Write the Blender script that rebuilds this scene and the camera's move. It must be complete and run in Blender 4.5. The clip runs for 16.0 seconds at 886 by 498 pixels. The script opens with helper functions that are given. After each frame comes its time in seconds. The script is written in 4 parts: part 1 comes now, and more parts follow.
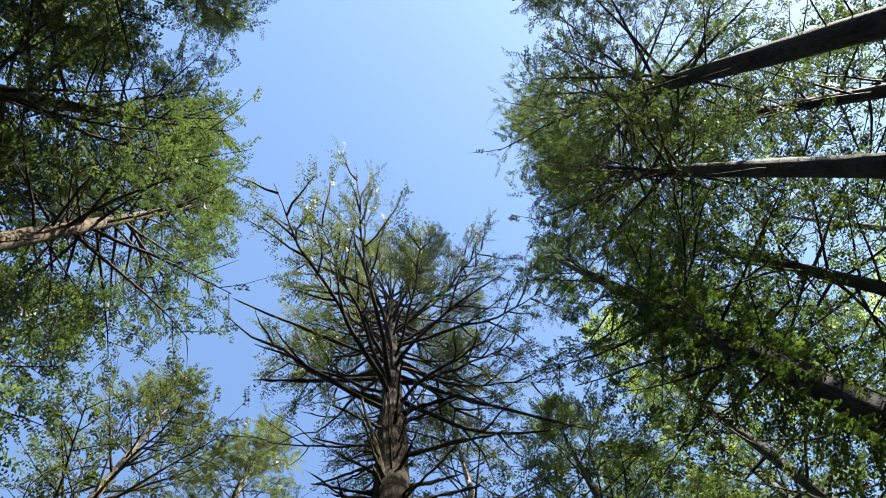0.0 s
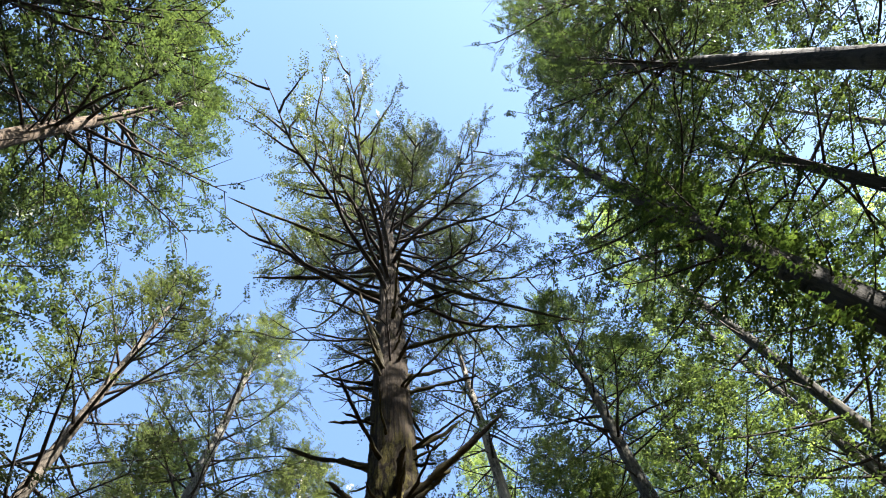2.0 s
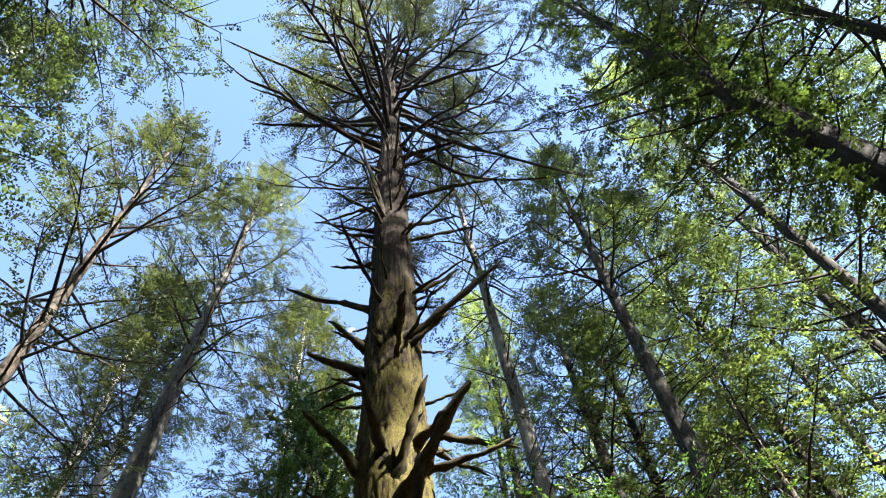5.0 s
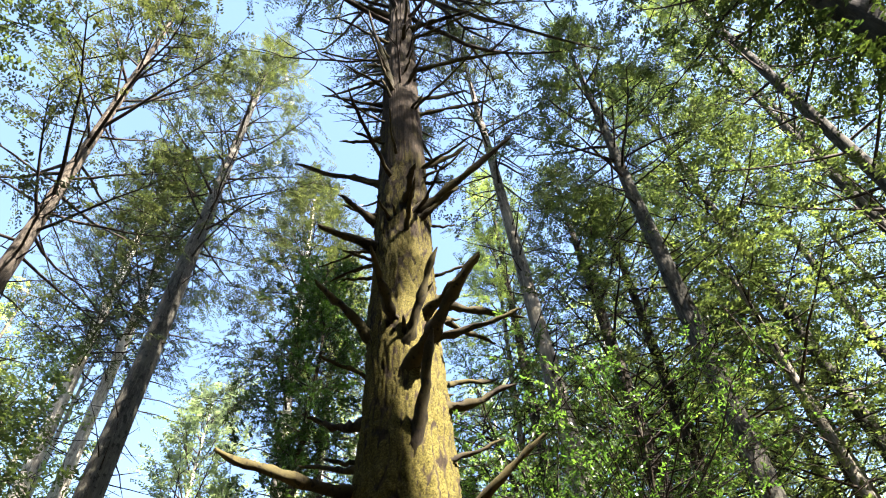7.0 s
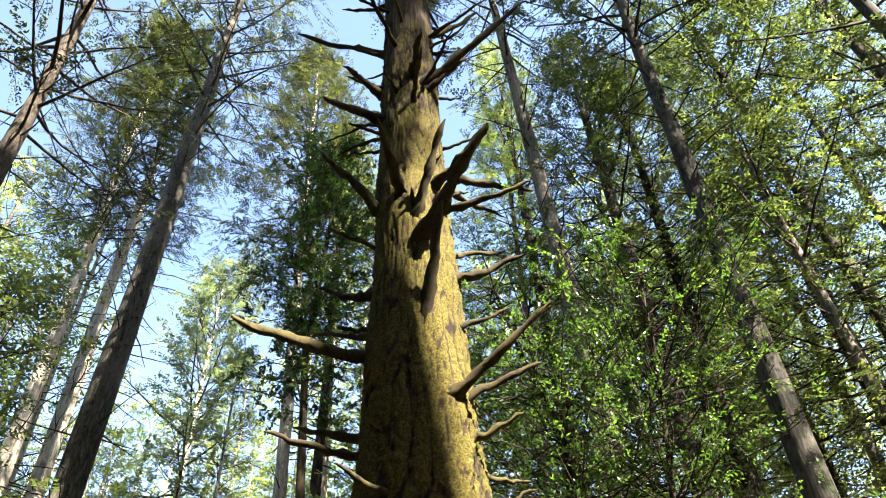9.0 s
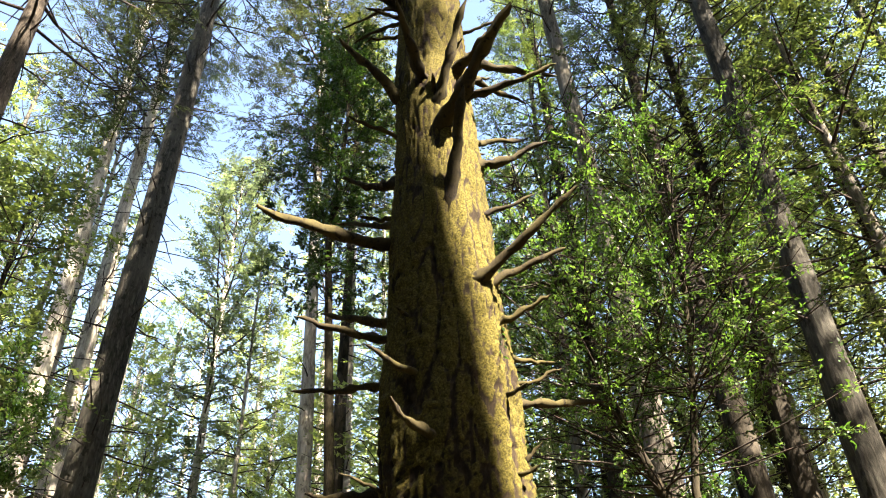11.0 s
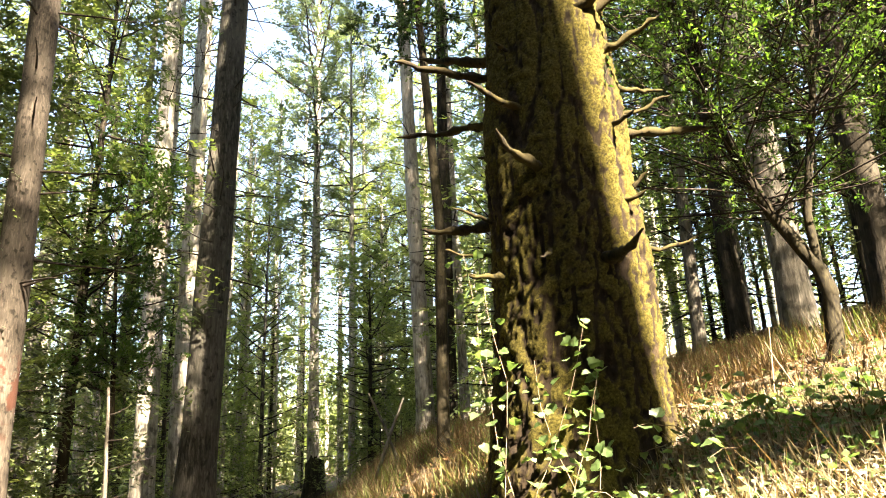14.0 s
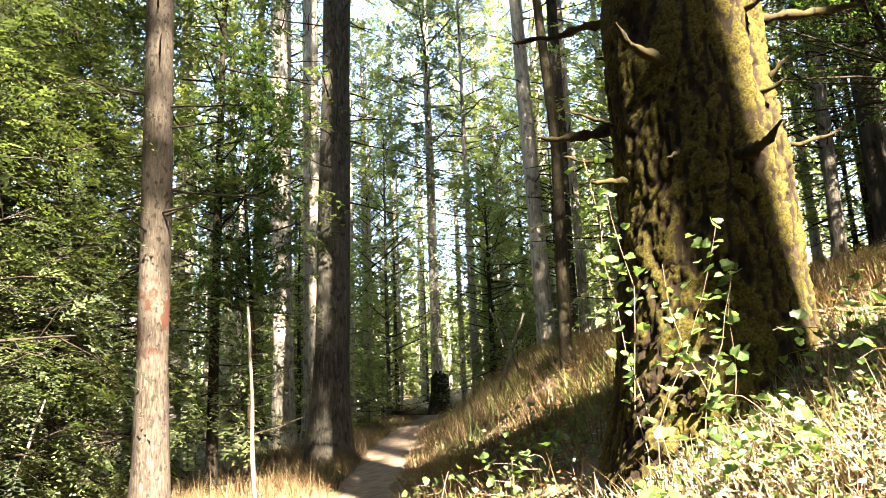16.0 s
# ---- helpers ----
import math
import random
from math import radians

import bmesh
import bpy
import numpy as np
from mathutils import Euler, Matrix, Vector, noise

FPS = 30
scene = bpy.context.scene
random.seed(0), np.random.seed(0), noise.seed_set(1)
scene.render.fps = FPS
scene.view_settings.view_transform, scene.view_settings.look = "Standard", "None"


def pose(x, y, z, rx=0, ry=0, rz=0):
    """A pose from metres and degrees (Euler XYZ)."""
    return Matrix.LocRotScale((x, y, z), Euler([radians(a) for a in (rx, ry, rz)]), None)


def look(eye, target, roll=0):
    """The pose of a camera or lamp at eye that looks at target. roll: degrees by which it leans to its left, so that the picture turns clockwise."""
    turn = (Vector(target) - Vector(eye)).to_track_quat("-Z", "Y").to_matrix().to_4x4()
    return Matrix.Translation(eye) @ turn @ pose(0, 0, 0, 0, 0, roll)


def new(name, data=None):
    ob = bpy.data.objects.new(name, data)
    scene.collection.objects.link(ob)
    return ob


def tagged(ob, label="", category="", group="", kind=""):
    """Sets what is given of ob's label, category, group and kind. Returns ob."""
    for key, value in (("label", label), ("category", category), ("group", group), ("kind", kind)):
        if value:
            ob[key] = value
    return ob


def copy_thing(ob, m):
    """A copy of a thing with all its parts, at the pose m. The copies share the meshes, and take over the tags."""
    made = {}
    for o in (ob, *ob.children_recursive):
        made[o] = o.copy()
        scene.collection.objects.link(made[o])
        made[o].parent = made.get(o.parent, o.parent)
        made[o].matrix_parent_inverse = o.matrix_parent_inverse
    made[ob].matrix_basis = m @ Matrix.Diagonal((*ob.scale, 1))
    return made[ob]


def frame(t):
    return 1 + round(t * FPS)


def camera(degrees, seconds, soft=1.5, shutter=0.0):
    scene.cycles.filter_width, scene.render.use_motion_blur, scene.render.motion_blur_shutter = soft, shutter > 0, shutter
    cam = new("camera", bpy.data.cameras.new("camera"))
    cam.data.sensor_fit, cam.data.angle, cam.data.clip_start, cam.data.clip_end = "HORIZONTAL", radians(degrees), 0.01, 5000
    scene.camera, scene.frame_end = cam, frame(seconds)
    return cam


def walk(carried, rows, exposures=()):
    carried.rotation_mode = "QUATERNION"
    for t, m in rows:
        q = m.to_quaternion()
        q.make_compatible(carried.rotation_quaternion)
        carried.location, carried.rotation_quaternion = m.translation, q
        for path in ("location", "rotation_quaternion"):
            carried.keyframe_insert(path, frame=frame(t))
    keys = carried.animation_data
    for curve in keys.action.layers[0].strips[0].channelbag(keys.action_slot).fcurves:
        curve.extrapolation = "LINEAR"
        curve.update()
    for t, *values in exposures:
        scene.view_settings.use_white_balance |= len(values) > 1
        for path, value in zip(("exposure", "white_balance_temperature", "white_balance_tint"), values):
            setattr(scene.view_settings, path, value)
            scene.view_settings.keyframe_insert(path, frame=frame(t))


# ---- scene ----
cam = camera(63.4, 16.0, soft=1.0)
PATH = [
    (0.0, pose(0.076, -0.370, 1.936, 173.678, 4.0, -18.613)),
    (0.5, pose(0.074, -0.364, 1.930, 171.337, 4.195, -18.448)),
    (1.0, pose(0.073, -0.361, 1.925, 169.381, 4.249, -18.404)),
    (1.5, pose(0.076, -0.361, 1.924, 167.577, 4.302, -18.291)),
    (2.0, pose(0.081, -0.361, 1.928, 165.563, 4.375, -18.274)),
    (2.5, pose(0.090, -0.354, 1.929, 163.192, 4.278, -18.383)),
    (3.0, pose(0.092, -0.345, 1.931, 161.356, 4.032, -18.808)),
    (3.5, pose(0.090, -0.335, 1.930, 159.579, 3.973, -19.072)),
    (6.0, pose(0.095, -0.263, 1.886, 149.415, 3.511, -19.687)),
    (6.5, pose(0.095, -0.250, 1.876, 146.887, 3.288, -19.49)),
    (7.0, pose(0.094, -0.242, 1.870, 144.31, 3.067, -19.514)),
    (7.5, pose(0.095, -0.234, 1.862, 141.542, 3.036, -19.4)),
    (8.0, pose(0.094, -0.225, 1.855, 139.163, 3.075, -19.228)),
    (8.5, pose(0.092, -0.212, 1.844, 136.843, 2.968, -19.173)),
    (11.0, pose(0.060, -0.115, 1.794, 126.532, 2.502, -17.471)),
    (11.5, pose(0.060, -0.102, 1.775, 123.985, 2.078, -16.619)),
    (12.0, pose(0.058, -0.087, 1.741, 120.174, 1.513, -15.44)),
    (12.5, pose(0.051, -0.074, 1.713, 115.919, 1.25, -14.431)),
    (13.0, pose(0.047, -0.064, 1.689, 112.332, 1.75, -13.561)),
    (13.5, pose(0.040, -0.057, 1.672, 109.649, 2.064, -11.724)),
    (14.0, pose(0.031, -0.051, 1.652, 107.949, 2.351, -8.913)),
    (14.5, pose(0.025, -0.045, 1.641, 106.051, 2.584, -6.834)),
    (15.0, pose(0.018, -0.039, 1.631, 104.736, 2.49, -4.771)),
    (15.5, pose(-0.001, -0.018, 1.614, 104.016, 2.287, -1.409)),
    (16.0, pose(-0.000, 0.000, 1.600, 101.984, 2.261, 0.48)),
]
EXPOSURES = [(0, 3.0, 6200, 8), (1.5, 3.35, 6150, 10), (3.5, 3.58, 6000, 13), (6, 3.78, 6200, 14), (7, 3.95, 6400, 15), (8.5, 3.88, 6600, 15), (11, 4.0, 7000, 16),
             (13.5, 4.39, 7650, 15), (16, 4.44, 7150, 16)]
walk(cam, PATH, exposures=EXPOSURES)

# ---- light ----
SUN_AZ, SUN_EL = 158.0, 43.0          # degrees clockwise from +y, degrees up
world = bpy.data.worlds.new("world")
scene.world = world
world.use_nodes = True
wn = world.node_tree
sky = wn.nodes.new("ShaderNodeTexSky")
sky.sky_type = "NISHITA"
sky.sun_disc = False
sky.sun_elevation, sky.sun_rotation = radians(SUN_EL), radians(SUN_AZ)
sky.air_density, sky.dust_density, sky.ozone_density = 1.0, 0.5, 0.9
wn.nodes["Background"].inputs["Strength"].default_value = 0.05
wn.links.new(sky.outputs[0], wn.nodes["Background"].inputs["Color"])
sun_data = bpy.data.lights.new("sun", "SUN")
sun_data.energy, sun_data.angle, sun_data.color = 5.0, radians(0.55), (1.0, 0.93, 0.82)
sun = new("sun", sun_data)
sun_way = Vector((math.sin(radians(SUN_AZ)) * math.cos(radians(SUN_EL)),
                  math.cos(radians(SUN_AZ)) * math.cos(radians(SUN_EL)), math.sin(radians(SUN_EL))))
sun.matrix_world = look(sun_way * 80, (0, 0, 0))

# ---- materials ----


def material(name):
    m = bpy.data.materials.new(name)
    m.use_nodes = True
    t = m.node_tree
    return m, t, t.nodes["Principled BSDF"], t.nodes["Material Output"]


def node(t, kind, **values):
    n = t.nodes.new(kind)
    for key, value in values.items():
        n.inputs[key.replace("_", " ")].default_value = value
    return n


def ramp(t, source, *stops):
    n = t.nodes.new("ShaderNodeValToRGB")
    while len(n.color_ramp.elements) < len(stops):
        n.color_ramp.elements.new(0.5)
    for e, (place, colour) in zip(n.color_ramp.elements, stops):
        e.position, e.color = place, (*colour, 1)
    t.links.new(source, n.inputs[0])
    return n.outputs[0]


def mixed(t, factor, a, b, blend="MIX"):
    n = t.nodes.new("ShaderNodeMix")
    n.data_type, n.blend_type = "RGBA", blend
    for slot, value in ((0, factor), (6, a), (7, b)):
        if isinstance(value, (int, float)):
            n.inputs[slot].default_value = value
        elif isinstance(value, tuple):
            n.inputs[slot].default_value = (*value, 1)
        else:
            t.links.new(value, n.inputs[slot])
    return n.outputs[2]


def spot_noise(t, vector, scale, detail=6.0, rough=0.6, distortion=0.0):
    n = node(t, "ShaderNodeTexNoise", Scale=scale, Detail=detail, Roughness=rough, Distortion=distortion)
    t.links.new(vector, n.inputs["Vector"])
    return n.outputs[0]


def stretched(t, sx, sy, sz):
    c = t.nodes.new("ShaderNodeTexCoord")
    m = t.nodes.new("ShaderNodeMapping")
    m.inputs["Scale"].default_value = (sx, sy, sz)
    t.links.new(c.outputs["Object"], m.inputs["Vector"])
    return m.outputs[0]


def bumped(t, bsdf, height, strength, distance):
    b = node(t, "ShaderNodeBump", Strength=strength, Distance=distance)
    t.links.new(height, b.inputs["Height"])
    t.links.new(b.outputs[0], bsdf.inputs["Normal"])


def leaf_material(name, dark, mid, light, glow, through_share=0.45, rough=0.5):
    """Leaves: colour drifts from bough to bough, a little leaf by leaf and tree by tree; part of the light passes through."""
    m, t, p, out = material(name)
    g = t.nodes.new("ShaderNodeNewGeometry")
    o = t.nodes.new("ShaderNodeObjectInfo")
    bough = spot_noise(t, stretched(t, 1, 1, 1), 1.1, 3, 0.6)
    leaf = t.nodes.new("ShaderNodeMath")
    leaf.operation = "MULTIPLY_ADD"
    leaf.inputs[1].default_value = 0.24
    t.links.new(g.outputs["Random Per Island"], leaf.inputs[0])
    t.links.new(bough, leaf.inputs[2])
    c = ramp(t, leaf.outputs[0], (0.38, dark), (0.60, mid), (0.85, light))
    hue = t.nodes.new("ShaderNodeHueSaturation")
    mr = node(t, "ShaderNodeMapRange", To_Min=0.75, To_Max=1.25)
    t.links.new(o.outputs["Random"], mr.inputs[0])
    t.links.new(mr.outputs[0], hue.inputs["Value"])
    t.links.new(c, hue.inputs["Color"])
    t.links.new(hue.outputs[0], p.inputs["Base Color"])
    p.inputs["Roughness"].default_value = rough
    p.inputs["Specular IOR Level"].default_value = 0.35
    tr = t.nodes.new("ShaderNodeBsdfTranslucent")
    t.links.new(mixed(t, 1.0, hue.outputs[0], glow, "MULTIPLY"), tr.inputs[0])
    mix = t.nodes.new("ShaderNodeMixShader")
    mix.inputs[0].default_value = through_share
    t.links.new(p.outputs[0], mix.inputs[1])
    t.links.new(tr.outputs[0], mix.inputs[2])
    t.links.new(mix.outputs[0], out.inputs[0])
    return m


def bark_material(name, dark, mid, light, moss=None, scale=1.0, moss_low=0.5, peeled=None):
    m, t, p, out = material(name)
    v = stretched(t, 9 * scale, 9 * scale, 1.6 * scale)
    w = stretched(t, 1, 1, 1)
    ridges = spot_noise(t, v, 2.2, 8, 0.65, 0.6)
    c = ramp(t, ridges, (0.33, dark), (0.52, mid), (0.72, light))
    big = spot_noise(t, w, 0.9, 4, 0.6)
    c = mixed(t, ramp(t, big, (0.4, (0, 0, 0)), (0.7, (0.6, 0.6, 0.6))), c, light)
    if moss:
        mm = spot_noise(t, w, 1.7, 7, 0.65)
        fine = spot_noise(t, w, 45, 3, 0.6)
        mc = mixed(t, fine, moss, tuple(k * 1.9 for k in moss))
        c = mixed(t, ramp(t, mm, (moss_low - 0.08, (0, 0, 0)), (moss_low + 0.1, (0.9, 0.9, 0.9))), c, mc)
    blotch = spot_noise(t, stretched(t, 3, 3, 2.0), 2.6 * scale, 3, 0.5)
    c = mixed(t, ramp(t, blotch, (0.56, (0, 0, 0)), (0.66, (0.75, 0.75, 0.75))), c, dark)
    if peeled:
        low, high, colour = peeled
        xyz = t.nodes.new("ShaderNodeSeparateXYZ")
        t.links.new(w, xyz.inputs[0])
        span = node(t, "ShaderNodeMapRange", From_Min=low, From_Max=high)
        t.links.new(xyz.outputs[2], span.inputs[0])
        band = ramp(t, span.outputs[0], (0.0, (0, 0, 0)), (0.2, (1, 1, 1)), (0.8, (1, 1, 1)), (1.0, (0, 0, 0)))
        torn = ramp(t, spot_noise(t, w, 3.5, 5, 0.6), (0.47, (0, 0, 0)), (0.53, (1, 1, 1)))
        c = mixed(t, mixed(t, 1.0, band, torn, "MULTIPLY"), c, mixed(t, ridges, tuple(k * 0.5 for k in colour), colour))
    t.links.new(c, p.inputs["Base Color"])
    p.inputs["Roughness"].default_value = 0.93
    p.inputs["Specular IOR Level"].default_value = 0.15
    bumped(t, p, ridges, 0.9, 0.014 / scale)
    return m


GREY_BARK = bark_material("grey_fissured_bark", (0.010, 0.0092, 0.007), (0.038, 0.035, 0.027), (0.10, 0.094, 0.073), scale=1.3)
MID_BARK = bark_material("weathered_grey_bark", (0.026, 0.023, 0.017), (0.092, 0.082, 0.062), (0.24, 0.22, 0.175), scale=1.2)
# pale bark, raised further so that sun on the trunks is in the colour
PALE_BARK = bark_material("sunlit_pale_bark", (0.07, 0.06, 0.045), (0.25, 0.225, 0.175), (0.50, 0.465, 0.38))
RED_BARK = bark_material("red_brown_bark", (0.011, 0.008, 0.005), (0.038, 0.027, 0.017), (0.11, 0.078, 0.05), scale=1.5)
PEELED_BARK = bark_material("peeling_bark", (0.010, 0.0080, 0.0058), (0.036, 0.029, 0.021), (0.095, 0.080, 0.060), scale=2.2,
                            peeled=(1.9, 3.0, (0.052, 0.022, 0.013)))
# stem colour kept near black; shade on the bay stem is put into it
BAY_BARK = bark_material("shade_dark_mossy_stem", (0.006, 0.005, 0.003), (0.017, 0.014, 0.008), (0.045, 0.038, 0.018), scale=3.0)
# dark bark, lowered further; shade on the right-hand trunks is put into it
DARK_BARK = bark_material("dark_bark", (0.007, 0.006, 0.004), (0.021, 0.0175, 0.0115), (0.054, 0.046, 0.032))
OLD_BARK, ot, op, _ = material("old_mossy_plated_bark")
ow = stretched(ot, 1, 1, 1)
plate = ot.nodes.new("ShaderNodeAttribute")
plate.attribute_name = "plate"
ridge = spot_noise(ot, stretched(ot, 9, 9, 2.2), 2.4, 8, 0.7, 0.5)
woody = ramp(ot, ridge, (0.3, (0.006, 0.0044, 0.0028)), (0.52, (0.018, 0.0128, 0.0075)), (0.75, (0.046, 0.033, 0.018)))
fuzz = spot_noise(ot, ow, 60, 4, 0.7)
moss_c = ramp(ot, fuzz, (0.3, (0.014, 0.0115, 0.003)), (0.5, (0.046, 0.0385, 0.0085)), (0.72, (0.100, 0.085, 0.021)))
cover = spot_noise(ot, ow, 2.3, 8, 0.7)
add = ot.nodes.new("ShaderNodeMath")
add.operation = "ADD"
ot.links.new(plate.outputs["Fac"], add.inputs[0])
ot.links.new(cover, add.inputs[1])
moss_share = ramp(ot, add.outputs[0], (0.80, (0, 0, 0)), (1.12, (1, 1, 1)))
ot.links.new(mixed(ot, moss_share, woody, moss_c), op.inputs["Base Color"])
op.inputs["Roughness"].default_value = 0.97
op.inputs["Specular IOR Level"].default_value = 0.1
rough_sum = ot.nodes.new("ShaderNodeMath")
rough_sum.operation = "ADD"
ot.links.new(ridge, rough_sum.inputs[0])
ot.links.new(fuzz, rough_sum.inputs[1])
bumped(ot, op, rough_sum.outputs[0], 0.8, 0.006)
DEAD_WOOD = bark_material("dead_branch_wood", (0.005, 0.0038, 0.0025), (0.013, 0.0096, 0.0055), (0.030, 0.022, 0.012),
                          moss=(0.026, 0.0215, 0.006), scale=3.0, moss_low=0.46)
TWIG = bark_material("twig_bark", (0.008, 0.006, 0.005), (0.020, 0.015, 0.011), (0.055, 0.044, 0.033), scale=3.0)
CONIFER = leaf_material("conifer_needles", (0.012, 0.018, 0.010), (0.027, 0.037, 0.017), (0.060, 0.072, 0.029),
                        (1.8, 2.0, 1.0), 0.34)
# palest needle copy, for trees further off: their sunlight is in the colour
SUNLIT_PALE = leaf_material("sunlit_pale_needles", (0.050, 0.068, 0.028), (0.112, 0.142, 0.056), (0.20, 0.225, 0.10), (1.8, 1.9, 0.95), 0.54)
# paler copy for one far crown; the sun on it is put into the colour
GREYISH = leaf_material("sunlit_grey_green_needles", (0.036, 0.050, 0.028), (0.080, 0.102, 0.056), (0.145, 0.165, 0.100), (1.6, 1.75, 1.15), 0.44)
OLIVE = leaf_material("olive_needles", (0.017, 0.023, 0.011), (0.036, 0.045, 0.019), (0.078, 0.088, 0.036), (1.7, 1.75, 0.95), 0.36)
# lighter copy of the needles; sunshine on these trees is put into the colour
SUNNY = leaf_material("sunlit_green_needles", (0.028, 0.040, 0.017), (0.063, 0.084, 0.033), (0.125, 0.143, 0.056),
                      (1.8, 1.95, 0.95), 0.42)
BROAD = leaf_material("broad_green_leaves", (0.018, 0.038, 0.010), (0.041, 0.075, 0.020), (0.086, 0.130, 0.036),
                      (2.0, 2.4, 0.9), 0.48, 0.36)
BROAD_DARK = leaf_material("dark_broad_leaves", (0.012, 0.026, 0.008), (0.026, 0.050, 0.014), (0.06, 0.095, 0.028),
                           (1.9, 2.3, 0.9), 0.4, 0.4)
IVY = leaf_material("dark_ivy_leaves", (0.012, 0.022, 0.008), (0.025, 0.038, 0.012), (0.055, 0.07, 0.018),
                    (2.0, 2.2, 1.0), 0.35, 0.65)
VINE = leaf_material("bramble_leaves", (0.028, 0.058, 0.018), (0.060, 0.105, 0.034), (0.125, 0.17, 0.068),
                     (1.8, 1.9, 1.0), 0.4, 0.4)
GRASS = leaf_material("dry_grass", (0.056, 0.036, 0.014), (0.110, 0.073, 0.031), (0.20, 0.142, 0.07),
                      (1.4, 1.3, 0.9), 0.32, 0.6)
# dry straw, paled so that the glare of the sun is in its colour
STRAW = leaf_material("sun_bright_straw", (0.19, 0.15, 0.09), (0.33, 0.28, 0.19), (0.50, 0.45, 0.35), (1.2, 1.1, 0.9), 0.3, 0.6)
GREEN_GRASS = leaf_material("green_grass", (0.04, 0.065, 0.015), (0.085, 0.12, 0.03), (0.16, 0.18, 0.06),
                            (1.8, 1.8, 1.0), 0.4, 0.5)

LITTER = leaf_material("fallen_leaves", (0.10, 0.05, 0.022), (0.22, 0.12, 0.05), (0.38, 0.25, 0.13), (1.2, 1.1, 1.0), 0.2, 0.7)
STEM = bark_material("dry_stem", (0.06, 0.042, 0.025), (0.15, 0.11, 0.07), (0.30, 0.23, 0.15), scale=4.0)
GROUND, gt, gp, _ = material("forest_floor")
gv = stretched(gt, 1, 1, 1)
litter = spot_noise(gt, gv, 14, 8, 0.7)
patches = spot_noise(gt, gv, 0.7, 5, 0.6)
gc = ramp(gt, litter, (0.3, (0.028, 0.018, 0.010)), (0.5, (0.085, 0.055, 0.030)), (0.72, (0.20, 0.14, 0.08)))
gc = mixed(gt, ramp(gt, patches, (0.42, (0, 0, 0)), (0.62, (0.55, 0.55, 0.55))), gc, (0.075, 0.075, 0.025))
gt.links.new(gc, gp.inputs["Base Color"])
gp.inputs["Roughness"].default_value = 0.95
bumped(gt, gp, litter, 0.9, 0.015)

DIRT, dt_, dp, _ = material("trail_dirt")
dv = stretched(dt_, 1, 1, 1)
dn = spot_noise(dt_, dv, 6, 8, 0.65)
dc = ramp(dt_, dn, (0.3, (0.10, 0.068, 0.042)), (0.55, (0.20, 0.145, 0.095)), (0.8, (0.32, 0.245, 0.17)))
dt_.links.new(dc, dp.inputs["Base Color"])
dp.inputs["Roughness"].default_value = 0.95
bumped(dt_, dp, spot_noise(dt_, dv, 40, 5, 0.7), 0.6, 0.02)

# ---- mesh helpers ----


def mesh_object(name, verts, quads, mat, parent=None, label="", smooth=True):
    """One mesh object out of arrays of corners and four-sided faces."""
    verts, quads = np.asarray(verts, dtype=np.float32), np.asarray(quads, dtype=np.int32)
    me = bpy.data.meshes.new(name)
    me.vertices.add(len(verts))
    me.vertices.foreach_set("co", verts.ravel())
    me.loops.add(quads.size)
    me.loops.foreach_set("vertex_index", quads.ravel())
    me.polygons.add(len(quads))
    me.polygons.foreach_set("loop_start", np.arange(0, quads.size, quads.shape[1], dtype=np.int32))
    if smooth:
        me.polygons.foreach_set("use_smooth", np.ones(len(quads), dtype=bool))
    me.materials.append(mat)
    me.update(calc_edges=True)
    me.validate()
    ob = new(name, me)
    if parent:
        ob.parent = parent
    return tagged(ob, label)


def tubes(polys, sides=5):
    """Tapered tubes along polylines [(points, radii), ...]: corners and faces."""
    vs, qs, base = [], [], 0
    a = np.linspace(0, 2 * math.pi, sides, endpoint=False)
    for pts, rad in polys:
        pts, rad = np.asarray(pts, float), np.asarray(rad, float)
        tan = np.gradient(pts, axis=0)
        tan /= np.linalg.norm(tan, axis=1)[:, None] + 1e-9
        ref = np.array([0.31, 0.95, 0.05]) if abs(tan[0] @ [0.31, 0.95, 0.05]) < 0.9 else np.array([0.95, -0.2, 0.1])
        u = np.cross(tan, ref)
        u /= np.linalg.norm(u, axis=1)[:, None] + 1e-9
        w = np.cross(tan, u)
        ring = pts[:, None, :] + rad[:, None, None] * (np.cos(a)[None, :, None] * u[:, None, :] + np.sin(a)[None, :, None] * w[:, None, :])
        n = len(pts)
        vs.append(ring.reshape(-1, 3))
        i = np.arange(n - 1)[:, None] * sides
        j = np.arange(sides)[None, :]
        k = (j + 1) % sides
        q = np.stack([i + j, i + k, i + sides + k, i + sides + j], -1).reshape(-1, 4) + base
        qs.append(q)
        base += n * sides
    return np.concatenate(vs), np.concatenate(qs)


